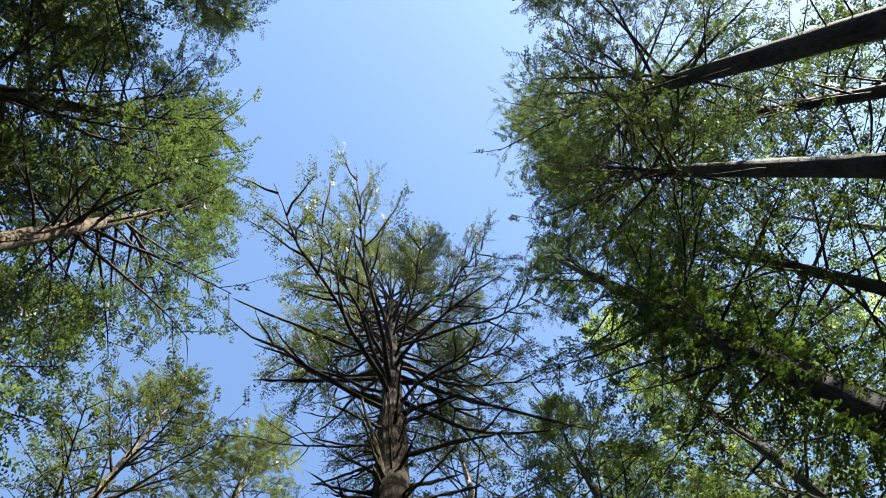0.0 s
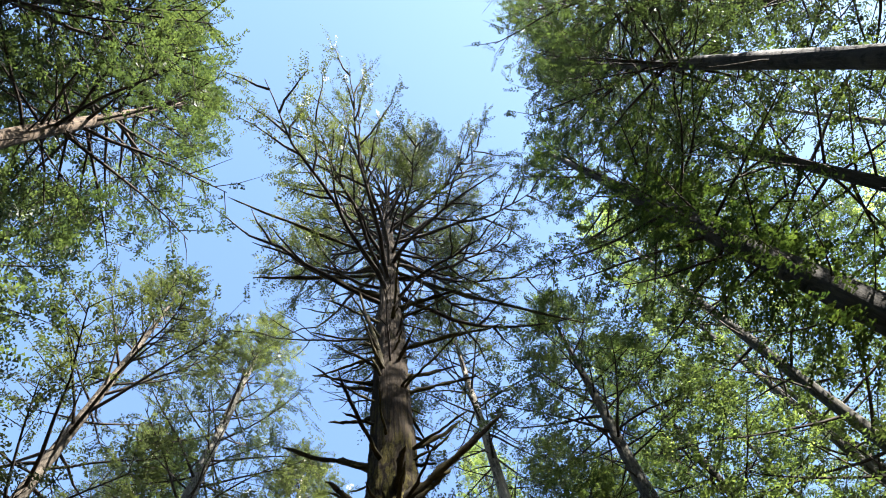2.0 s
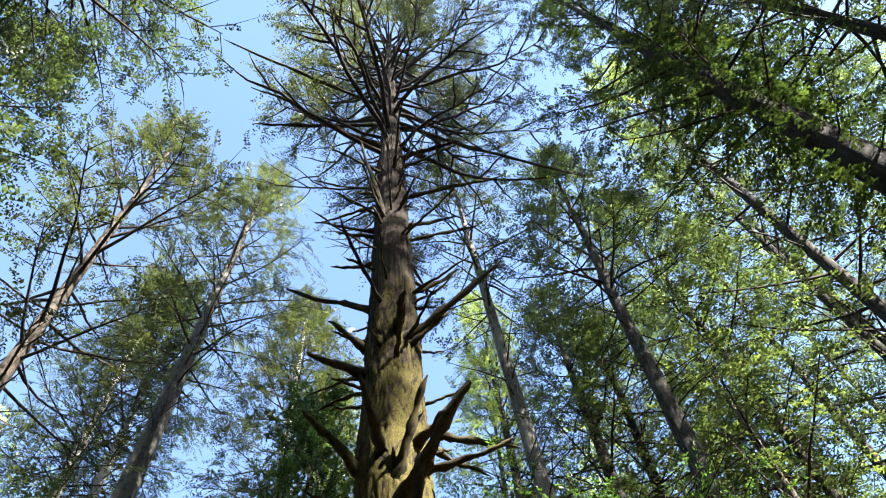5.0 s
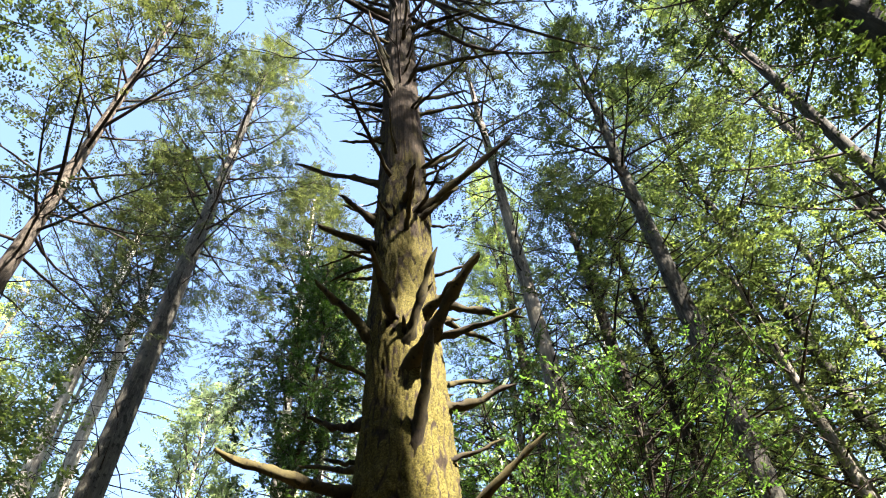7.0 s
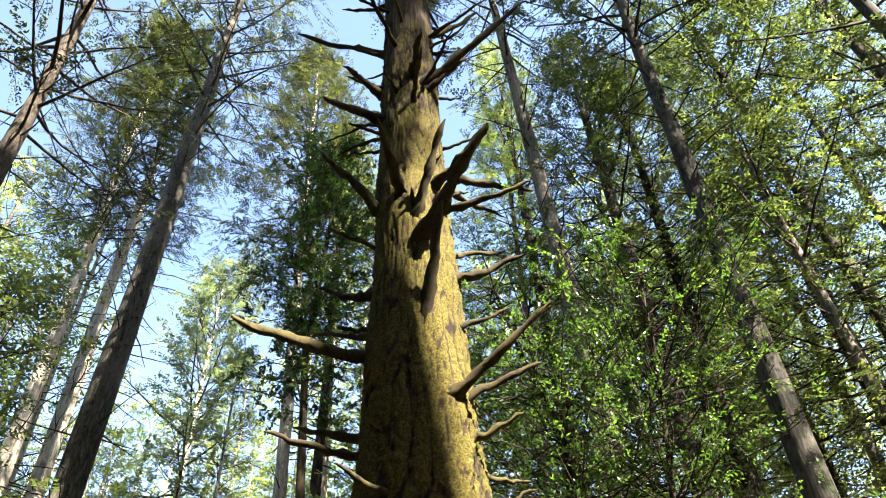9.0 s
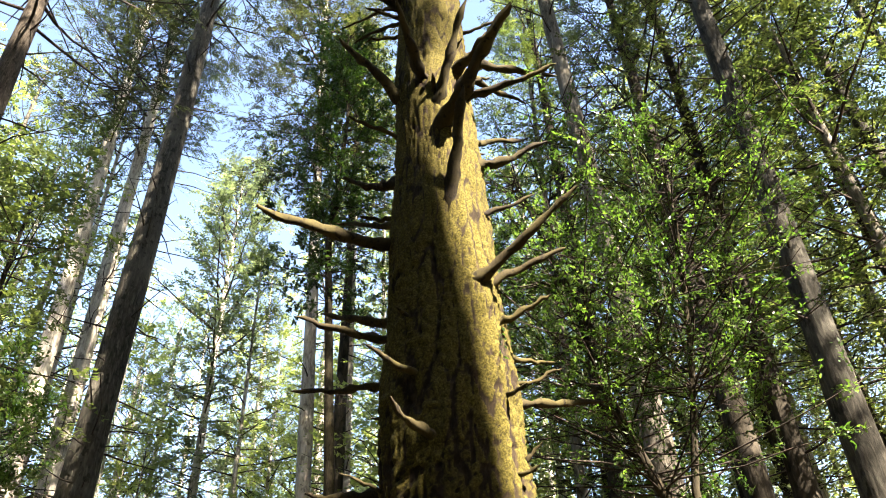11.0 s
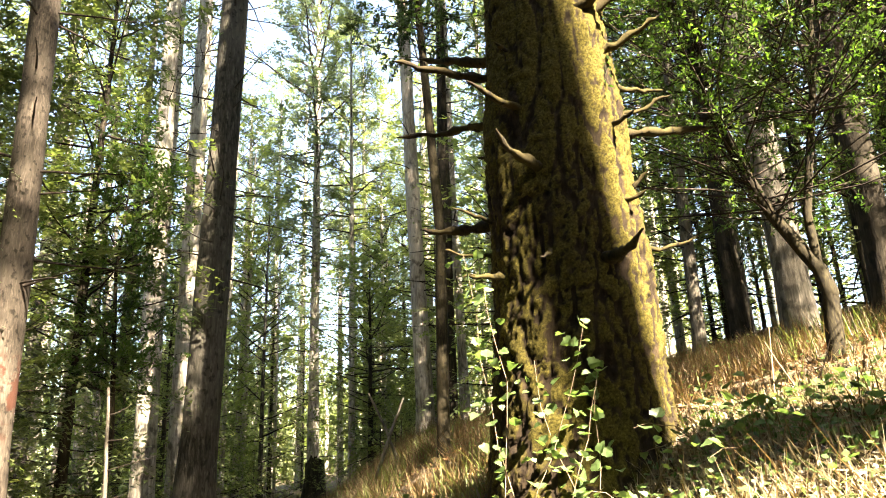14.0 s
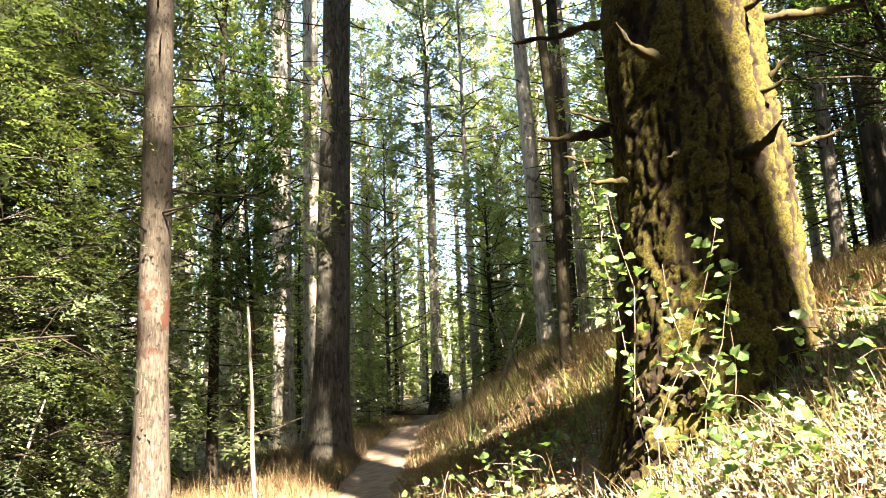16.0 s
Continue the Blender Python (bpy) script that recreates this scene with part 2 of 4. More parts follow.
def leaves(rng, centres, ways, length, width, droop=0.0, spread=0.6, needle=False):
    """Leaf blades, each one pointed blade of its own; needle sprays have three corners, leaves four."""
    n = len(centres)
    d = ways + rng.normal(0, spread, (n, 3))
    d[:, 2] -= droop
    d /= np.linalg.norm(d, axis=1)[:, None] + 1e-9
    up = rng.normal(0, 0.55, (n, 3))
    up[:, 2] += 1.0
    s = np.cross(d, up)
    s /= np.linalg.norm(s, axis=1)[:, None] + 1e-9
    le = length * rng.uniform(0.6, 1.3, (n, 1))
    wi = width * rng.uniform(0.7, 1.3, (n, 1))
    mid = centres + d * le * 0.45
    if needle:
        v = np.stack([centres + s * wi / 2, centres + d * le, centres - s * wi / 2], 1).reshape(-1, 3)
        return v, np.arange(3 * n).reshape(-1, 3)
    v = np.stack([centres, mid + s * wi / 2, centres + d * le, mid - s * wi / 2], 1).reshape(-1, 3)
    q = np.arange(4 * n).reshape(-1, 4)
    return v, q


def fronds(rng, bases, ways, length, n, leaf, wide, droop=0.35, ruffle=0.4):
    """Flat drooping sprays: n blunt leaflets set to both sides of each spray's rib, lying nearly in one plane."""
    m = len(bases)
    d = ways / (np.linalg.norm(ways, axis=1)[:, None] + 1e-9)
    side = np.cross(d, np.array([0, 0, 1.0]) + rng.normal(0, 0.22, (m, 3)))
    side /= np.linalg.norm(side, axis=1)[:, None] + 1e-9
    le = length * rng.uniform(0.6, 1.35, (m, 1, 1))
    u = (np.arange(n)[None, :] + rng.uniform(0, 1, (m, n)))[:, :, None] / n
    sag = np.zeros((m, n, 3))
    sag[:, :, 2] = -(droop * le * u ** 2)[:, :, 0]
    root = bases[:, None, :] + d[:, None, :] * le * u + sag + rng.normal(0, 0.12 * leaf, (m, n, 3))
    sign = np.where(np.arange(n) % 2, 1.0, -1.0)[None, :, None]
    out = d[:, None, :] * rng.uniform(0.35, 0.9, (m, n, 1)) + side[:, None, :] * sign + ruffle * rng.normal(0, 0.3, (m, n, 3))
    out[:, :, 2] -= 0.25
    out /= np.linalg.norm(out, axis=2)[:, :, None]
    flat = np.cross(side, d)[:, None, :] + ruffle * rng.normal(0, 0.35, (m, n, 3))
    across = np.cross(out, flat)
    across /= np.linalg.norm(across, axis=2)[:, :, None] + 1e-9
    ll = leaf * rng.uniform(0.6, 1.3, (m, n, 1)) * (1.15 - 0.5 * u)
    ww = wide * rng.uniform(0.7, 1.3, (m, n, 1))
    v = np.stack([root + across * ww * 0.4, root + out * ll + across * ww * 0.2, root + out * ll * 0.55 - across * ww * 0.75], 2)
    return v.reshape(-1, 3), np.arange(3 * m * n).reshape(-1, 3)


def wander(rng, start, way, length, n, bend=(0, 0, 0), rough=0.06):
    """A crooked line from start along way, bending on its way."""
    way = np.asarray(way, float)
    way = way / np.linalg.norm(way)
    pts = [np.asarray(start, float)]
    step = length / (n - 1)
    kick = np.zeros(3)
    for i in range(n - 1):
        kick = 0.6 * kick + rng.normal(0, rough, 3)
        d = way + np.asarray(bend) * (i / (n - 1)) + kick
        pts.append(pts[-1] + step * d / np.linalg.norm(d))
    return np.array(pts)


# ---- the lie of the land ----
def trail_x(y):
    return np.interp(y, [-30, -10, 0, 5, 9, 13, 17, 21, 26, 40], [2.0, 0.6, -0.35, -0.9, -1.08, -1.1, -1.0, -0.55, 0.2, 2.0])


def ground_z(x, y):
    x, y = np.asarray(x, float), np.asarray(y, float)
    rise = 0.053 * np.clip(y, -60, 45)
    u = x - (trail_x(y) + 0.65)
    up = np.log1p(np.exp(np.clip(u * 3.2, -40, 40))) / 3.2
    bank = np.where(up < 2, 0.78 * up, 0.78 * 2 + 0.27 * (up - 2))
    bank = np.minimum(bank, 9 + 0.03 * up)
    left = -np.clip(-(x - trail_x(y)) - 1.0, 0, None)
    dip = 0.11 * np.clip(left, -14, 0)
    lumps = 0.05 * np.sin(1.7 * x + 0.6 * y) * np.sin(1.3 * y - 0.5 * x) + 0.03 * np.sin(4.1 * x + 1.0) * np.sin(3.3 * y)
    calm = np.clip(np.abs(x - trail_x(y)) - 0.4, 0, 1)
    return rise + bank + dip + lumps * calm


def spread_grid(lo, hi, near, n):
    u = np.linspace(-1, 1, n)
    k = 4.6
    return near + np.where(u > 0, hi, -lo) * np.sinh(k * u) / math.sinh(k)


gx, gy = np.meshgrid(spread_grid(-400, 400, 0.5, 210), spread_grid(-400, 400, 6, 210), indexing="ij")
gverts = np.stack([gx, gy, ground_z(gx, gy)], -1).reshape(-1, 3)
ii = (np.arange(209)[:, None] * 210 + np.arange(209)[None, :]).ravel()
ground = mesh_object("ground", gverts, np.stack([ii, ii + 210, ii + 211, ii + 1], 1), GROUND)
tagged(ground, "forest floor of dry leaf litter on a slope", "ground", kind="structure")

ty = np.linspace(-12, 24, 170)
tw = np.linspace(-1, 1, 11)
half = 0.44 + 0.08 * np.sin(ty * 1.9) + 0.05 * np.sin(ty * 4.3 + 1)
tx = trail_x(ty)[:, None] + half[:, None] * tw[None, :]
tyy = np.repeat(ty[:, None], 11, 1)
tz = ground_z(tx, tyy) + 0.02 - 0.03 * np.abs(tw[None, :]) ** 3
jj = (np.arange(169)[:, None] * 11 + np.arange(10)[None, :]).ravel()
trail = mesh_object("trail", np.stack([tx, tyy, tz], -1).reshape(-1, 3), np.stack([jj, jj + 11, jj + 12, jj + 1], 1), DIRT)
tagged(trail, "narrow trodden dirt footpath through dry grass", "path", kind="structure")

# ---- trees ----


def crown_tree(name, label, x, y, r, height, base, spread_r, seed, bark=None, needles=None, lean=(0, 0), count=100,
               twigs=9, per=2, size=(0.45, 19, 0.085, 0.034), dead=25, rise=(5, 50), inner=0.35, ground_at=True, sink=0.25,
               live_from=None, group="", twig_mesh=True, sides=12, category="tree", droop=0.35, curve=0.35, loose=False, sleeve=0, taper=0.6, flare=0.2, ruffle=0.4):
    """A conifer: tapered trunk, limbs and dead sticks, and needle sprays on the outer parts of the limbs."""
    rng = np.random.default_rng(seed)
    bark, needles = bark or GREY_BARK, needles or CONIFER
    root = new(name)
    root.location = (x, y, float(ground_z(x, y)) - 0.02 if ground_at else 0)
    n = 18
    zs = np.concatenate([[-sink, 0.0, 0.4, 0.9], np.linspace(2.0, height, n - 4)])
    f = np.clip(zs / height, 0, 1)
    wob = np.cumsum(rng.normal(0, 0.009, (n, 2)), 0) * height / 25
    wob -= wob[0]
    axis = np.stack([lean[0] * f + wob[:, 0], lean[1] * f + wob[:, 1], zs], 1)
    rad = r * ((1 - f) ** taper * 0.93 + 0.02) * (1 + flare * np.exp(-np.clip(zs, 0, None) / 0.5))
    v, q = tubes([(axis, rad)], sides)
    v += (v - np.repeat(axis, sides, 0)) * rng.normal(0, 0.05, (len(v), 1))
    mesh_object("trunk", v, q, bark, root)

    def at(z):
        return np.array([np.interp(z, zs, axis[:, k]) for k in range(3)]), float(np.interp(z, zs, rad))
    limbs, small, sprays_c, sprays_w = [], [], [], []
    golden = rng.uniform(0, 6.28)
    for i in range(count):
        g = (i + rng.uniform(0, 1)) / count
        z = height * (base + (0.985 - base) * g)
        c, tr = at(z)
        az = golden + i * 2.39996 + rng.normal(0, 0.3)
        e = radians(rise[0] + (rise[1] - rise[0]) * g + rng.normal(0, 9))
        prof = (1 - g) ** 0.7 * min(1, 0.55 + 2.2 * g) + 0.12
        if loose:
            prof = (0.35 + 0.65 * math.sin(math.pi * (0.12 + 0.8 * g))) * rng.uniform(0.45, 1.1)
        ln = spread_r * prof * rng.uniform(0.6, 1.15)
        way = np.array([math.cos(az) * math.cos(e), math.sin(az) * math.cos(e), math.sin(e)])
        pts = wander(rng, c, way, ln, 6, bend=(0, 0, curve * rng.uniform(-0.4, 1)), rough=0.07)
        lr = min(tr * 0.55, 0.010 + 0.011 * ln)
        limbs.append((pts, lr * np.linspace(1, 0.22, 6)))
        if live_from and z < live_from:
            continue
        for k in range(twigs):
            s = inner + (1 - inner) * (k + rng.uniform(0, 1)) / twigs
            p = np.array([np.interp(s * 5, range(6), pts[:, m]) for m in range(3)])
            side = np.cross(way, [0, 0, 1.0]) * (1 if k % 2 else -1)
            tw = way * 0.7 + side * rng.uniform(0.3, 1.1) + np.array([0, 0, rng.normal(0, 0.35)])
            tl = ln * rng.uniform(0.14, 0.34) + 0.12
            tp = wander(rng, p, tw, tl, 3, bend=(0, 0, -droop), rough=0.1)
            if twig_mesh:
                small.append((tp, lr * 0.3 * np.array([1, 0.7, 0.35])))
            for j in range(per):
                sprays_c.append(tp[0] + (tp[-1] - tp[0]) * rng.uniform(0.15, 1.0) + rng.normal(0, 0.05, 3))
                sprays_w.append((tp[-1] - tp[0]) / (tl + 1e-6) + rng.normal(0, 0.45, 3) * (1, 1, 0.6))
    if sleeve:
        sz = height * rng.uniform(0.16, 0.62, sleeve)
        sa = rng.uniform(0, 6.28, sleeve)
        sr = np.interp(sz, zs, rad) + 0.7 * rng.uniform(0, 1, sleeve) ** 1.5
        out = np.stack([np.cos(sa), np.sin(sa), 0 * sa], 1)
        sprays_c.extend(out * sr[:, None] + np.stack([np.interp(sz, zs, axis[:, k]) for k in range(3)], 1))
        sprays_w.extend(out + (0, 0, -0.2))
    v, q = tubes(limbs, 4 if twig_mesh else 3)
    if small:
        v3, q3 = tubes(small, 3)
        v, q = np.concatenate([v, v3]), np.concatenate([q, q3 + len(v)])
    tagged(mesh_object("branchwork", v, q, TWIG, root), kind="stuff")
    if dead:
        sticks = []
        for i in range(dead):
            z = height * base * rng.uniform(0.25, 1.15)
            c, tr = at(z)
            az = rng.uniform(0, 6.28)
            way = (math.cos(az), math.sin(az), rng.uniform(-0.2, 0.35))
            ln = rng.uniform(0.3, 1.5)
            sticks.append((wander(rng, c, way, ln + tr, 5, rough=0.09), np.linspace(0.02, 0.006, 5)))
        v, q = tubes(sticks, 4)
        tagged(mesh_object("deadwood", v, q, TWIG, root, "bare dead twigs below the crown"), kind="stuff")
    if sprays_c:
        v, q = fronds(rng, np.array(sprays_c), np.array(sprays_w), *size, droop=droop, ruffle=ruffle)
        mesh_object("crown", v, q, needles, root, smooth=False)
    return tagged(root, label, category, group)

# trees round the clearing, each in its place, and some added to block light
STAND = "tall conifers of the stand"
TALL = "tall straight conifer with grey fissured trunk and high crown"
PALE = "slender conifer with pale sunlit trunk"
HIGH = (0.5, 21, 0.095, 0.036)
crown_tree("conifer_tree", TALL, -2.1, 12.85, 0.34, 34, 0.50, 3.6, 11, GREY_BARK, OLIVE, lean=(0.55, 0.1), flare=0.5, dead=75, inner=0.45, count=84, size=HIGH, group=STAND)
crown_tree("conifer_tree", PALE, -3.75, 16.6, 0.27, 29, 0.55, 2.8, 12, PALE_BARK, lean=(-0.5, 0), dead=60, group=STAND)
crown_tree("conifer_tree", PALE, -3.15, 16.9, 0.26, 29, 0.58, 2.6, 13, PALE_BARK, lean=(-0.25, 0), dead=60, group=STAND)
crown_tree("conifer_tree", "conifer with peeling red-brown bark beside the trail", -3.52, 8.8, 0.22, 25, 0.46, 3.6, 14, PEELED_BARK, OLIVE,
           lean=(-0.65, -0.2), flare=0.35, dead=40, count=58, per=2, inner=0.5, size=HIGH, rise=(5, 60), curve=0.6, group=STAND)
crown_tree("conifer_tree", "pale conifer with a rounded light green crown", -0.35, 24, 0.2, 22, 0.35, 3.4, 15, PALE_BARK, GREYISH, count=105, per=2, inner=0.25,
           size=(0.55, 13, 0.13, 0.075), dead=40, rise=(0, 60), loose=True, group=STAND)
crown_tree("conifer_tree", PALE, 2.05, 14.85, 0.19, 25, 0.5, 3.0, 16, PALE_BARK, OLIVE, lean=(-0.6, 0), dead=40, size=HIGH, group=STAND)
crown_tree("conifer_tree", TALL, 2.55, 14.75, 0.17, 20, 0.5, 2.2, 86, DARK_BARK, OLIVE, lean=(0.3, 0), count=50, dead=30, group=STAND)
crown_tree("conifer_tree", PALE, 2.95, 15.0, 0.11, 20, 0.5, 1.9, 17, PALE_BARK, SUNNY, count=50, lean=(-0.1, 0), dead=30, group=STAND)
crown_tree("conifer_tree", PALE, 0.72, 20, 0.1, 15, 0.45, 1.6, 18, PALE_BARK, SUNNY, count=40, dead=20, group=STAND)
crown_tree("conifer_tree", PALE, 5.35, 7.24, 0.2, 24, 0.56, 2.6, 19, MID_BARK, OLIVE, count=44, per=1, inner=0.45, size=HIGH, lean=(-0.5, 0.3), dead=45, group=STAND)
crown_tree("conifer_tree", TALL, 6.88, 5.8, 0.22, 20, 0.55, 2.6, 20, GREY_BARK, SUNNY, count=56, inner=0.4, size=HIGH, lean=(0.36, -0.44), dead=45, group=STAND)
crown_tree("conifer_tree", TALL, 7.5, 11.8, 0.2, 22, 0.42, 2.4, 21, DARK_BARK, SUNNY, count=56, group=STAND)
crown_tree("conifer_tree", TALL, 6.9, 12.3, 0.13, 19, 0.35, 2.2, 22, MID_BARK, SUNNY, lean=(0.6, 0), count=56, group=STAND)
crown_tree("conifer_tree", TALL, 11.2, 6.5, 0.17, 22, 0.4, 3.0, 23, GREY_BARK, SUNNY, count=64, size=HIGH, lean=(-0.4, 0.3), group=STAND)
crown_tree("conifer_tree", "tall conifer with an ivy-clad trunk", 7.0, 0.55, 0.32, 28, 0.36, 3.4, 24, DARK_BARK, IVY, count=66, size=(0.4, 16, 0.08, 0.05), sleeve=900,
           lean=(0.15, 0.35), group=STAND)
crown_tree("conifer_tree", TALL, 6.43, -4.76, 0.31, 37, 0.44, 4.6, 25, DARK_BARK, count=120, per=2, size=HIGH, lean=(-0.4, -0.2), group=STAND)
# two leaning trees added out of view to cast the old trunk's shadow band
crown_tree("conifer_tree", "leaning conifer added out of view to shade the old trunk", 8.54, -7.99, 0.46, 22, 0.86, 2.5, 90, DARK_BARK,
           lean=(-3.26, -1.32), count=66, dead=10, taper=0.75, group=STAND)
crown_tree("conifer_tree", "leaning conifer added out of view to shade the old trunk", 8.62, -10.62, 0.43, 34, 0.78, 2.0, 89, DARK_BARK,
           lean=(-2.38, -0.956), count=50, dead=0, taper=0.6, group=STAND)
# unseen tree behind the viewpoint, added to shade the peeling trunk
crown_tree("conifer_tree", TALL, 2.9, -8.2, 0.22, 27, 0.73, 2.3, 93, DARK_BARK, count=75, group=STAND)
BROADSPRAY = (0.9, 9, 0.3, 0.17)
# added behind the viewpoint to cut the sky light on the old trunk
crown_tree("conifer_tree", "unseen tall dense conifer added to block sky light", -3.6, -8.6, 0.28, 33, 0.36, 3.0, 80, DARK_BARK, count=120, size=BROADSPRAY,
           per=1, twig_mesh=False, dead=10, group=STAND, sides=9)
# low trees added out of view: they shade the ground and cut its bounce
for i, (x, y, h) in enumerate([(3.7, -8.4, 12.0), (1.4, -8.8, 12.5), (5.2, -9.8, 11.0), (-0.6, -9.2, 13.0)]):
    crown_tree("conifer_tree", "unseen bushy conifer added to shade the near ground", x, y, 0.1, h, 0.22, 2.2, 95 + i, DARK_BARK, count=90, size=BROADSPRAY,
               per=1, twig_mesh=False, dead=0, group=STAND, sides=8)
crown_tree("conifer_tree", TALL, 7.4, 8.1, 0.22, 16, 0.4, 2.4, 91, DARK_BARK, SUNNY, count=54, group=STAND)
crown_tree("conifer_tree", TALL, 8.0, 7.9, 0.19, 15, 0.4, 2.2, 92, DARK_BARK, SUNNY, count=50, lean=(0.5, 0), group=STAND)
crown_tree("conifer_tree", TALL, 6.45, -2.75, 0.25, 28, 0.55, 3.4, 26, DARK_BARK, count=100, per=2, size=HIGH, lean=(0.1, 0.4), group=STAND)
crown_tree("conifer_tree", TALL, -5.35, 2.7, 0.25, 27, 0.55, 3.2, 27, RED_BARK, CONIFER, count=80, per=2, size=HIGH, group=STAND)
crown_tree("conifer_tree", TALL, -7.0, 0.6, 0.22, 30, 0.45, 3.6, 28, DARK_BARK, count=85, per=2, size=HIGH, group=STAND)
crown_tree("conifer_tree", TALL, -7.4, -4.0, 0.25, 31, 0.45, 3.6, 29, DARK_BARK, count=85, per=2, size=HIGH, group=STAND)

for i, (x, y, h, r) in enumerate([(9.2, -1.2, 25, 0.2), (10.2, 3.0, 27, 0.19), (9.4, -5.2, 29, 0.24), (12.5, 1.0, 28, 0.2),
                                  (13.2, 9.5, 20, 0.15), (-8.8, 3.4, 27, 0.2), (-10.2, -1.2, 29, 0.22), (-7.0, 6.0, 22, 0.16),
                                  (-10.5, 6.8, 26, 0.2), (-11.5, 3.0, 27, 0.2), (12.8, 4.6, 26, 0.17)]):
    # east side takes the lighter needles; more daylight is put into the colour
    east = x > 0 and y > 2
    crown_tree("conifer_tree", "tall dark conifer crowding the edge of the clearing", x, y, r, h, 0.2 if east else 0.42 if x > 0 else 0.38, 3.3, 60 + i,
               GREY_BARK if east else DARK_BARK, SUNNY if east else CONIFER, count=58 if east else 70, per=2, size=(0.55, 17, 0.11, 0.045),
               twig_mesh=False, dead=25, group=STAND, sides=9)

for i, (x, y, h) in enumerate([(9.6, 6.3, 10.5), (11.6, 7.6, 11.5)]):
    crown_tree("conifer_tree", "dense olive-green conifer with drooping boughs on the slope", x, y, 0.14, h, 0.16, 2.6, 120 + i, MID_BARK, SUNNY,
               count=46, per=2, size=(0.6, 17, 0.10, 0.045), twig_mesh=False, dead=10, rise=(-12, 30), inner=0.2, droop=0.6, loose=True, group=STAND, sides=8)

# ---- the old mossy tree ----
OX, OY = 1.60, 4.31
OZ = 1.12
ORAD = ([-0.5, 0.0, 0.25, 0.6, 1.1, 2.0, 3.0, 4.0, 5.0, 7.0, 10, 14, 16, 19, 21.5, 25, 29.5],
        [0.74, 0.67, 0.62, 0.575, 0.545, 0.52, 0.47, 0.42, 0.38, 0.335, 0.30, 0.265, 0.23, 0.19, 0.14, 0.06, 0.01])


def old_radius(z):
    return np.interp(z, ORAD[0], ORAD[1])


old = tagged(new("old_conifer_tree"), "massive old mossy conifer with many broken dead branch stubs", "tree")
old.location = (OX, OY, OZ)
orng = np.random.default_rng(5)
zz = np.concatenate([np.arange(-0.4, 4.0, 0.02), np.arange(4.0, 9.0, 0.04), np.linspace(9.05, 29.0, 64)])
nz, na = len(zz), 168
aa = np.linspace(0, 2 * math.pi, na, endpoint=False)
ov, plates_up = np.zeros((nz, na, 3)), np.zeros((nz, na), dtype=np.float32)
for i, z in enumerate(zz):
    r = float(old_radius(z))
    flare = math.exp(-max(z, 0) / 0.45)
    low = 0.42 + 0.58 * math.exp(-max(z - 1.5, 0) ** 2 / 1.6)
    for j, a in enumerate(aa):
        ca, sa = math.cos(a), math.sin(a)
        butt = 0.25 * flare * (0.5 + 0.5 * math.cos(5 * a + 0.8)) + 0.05 * math.sin(3 * a + 1.1 * z) * math.exp(-max(z, 0) / 6)
        swell = 0.035 * noise.noise((ca * 1.3, sa * 1.3, z * 0.9)) + 0.02 * noise.noise((ca * 3.5, sa * 3.5, z * 3.0))
        warp = 0.25 * noise.noise((ca * 5, sa * 5, z * 2.5))
        fis = abs(noise.noise((ca * r * 13 + warp, sa * r * 13 + warp, z * (3.4 if z < 2.2 else 1.9))))
        fis2 = abs(noise.noise((ca * r * 21 + 7, sa * r * 21 - warp, z * 9 + warp)))
        crack = min(1.0, fis / 0.16) * min(1.0, 0.35 + fis2 / 0.14)
        pits = min(1.0, abs(noise.noise((ca * r * 26, sa * r * 26, z * 6.5))) / 0.10)
        grit = 0.014 * noise.noise((ca * r * 30, sa * r * 30, z * 22)) + 0.008 * noise.noise((ca * r * 70, sa * r * 70, z * 60))
        rr = r * (1 + butt) + swell * min(1, r / 0.4) + (0.027 * (crack - 0.85) * low + 0.022 * (pits - 1) + grit) * min(1, r / 0.35)
        ov[i, j] = (ca * rr, sa * rr, z)
        # less moss higher up, also standing in for shade on the upper trunk
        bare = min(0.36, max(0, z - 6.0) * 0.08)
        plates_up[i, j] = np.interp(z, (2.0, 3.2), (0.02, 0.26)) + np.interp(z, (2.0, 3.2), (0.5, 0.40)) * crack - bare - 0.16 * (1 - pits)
kk = (np.arange(nz - 1)[:, None] * na + np.arange(na)[None, :]).ravel()
k2 = (np.arange(nz - 1)[:, None] * na + (np.arange(na)[None, :] + 1) % na).ravel()
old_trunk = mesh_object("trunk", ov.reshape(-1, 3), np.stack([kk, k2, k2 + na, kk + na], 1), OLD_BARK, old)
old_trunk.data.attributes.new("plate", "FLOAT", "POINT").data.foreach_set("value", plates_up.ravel())


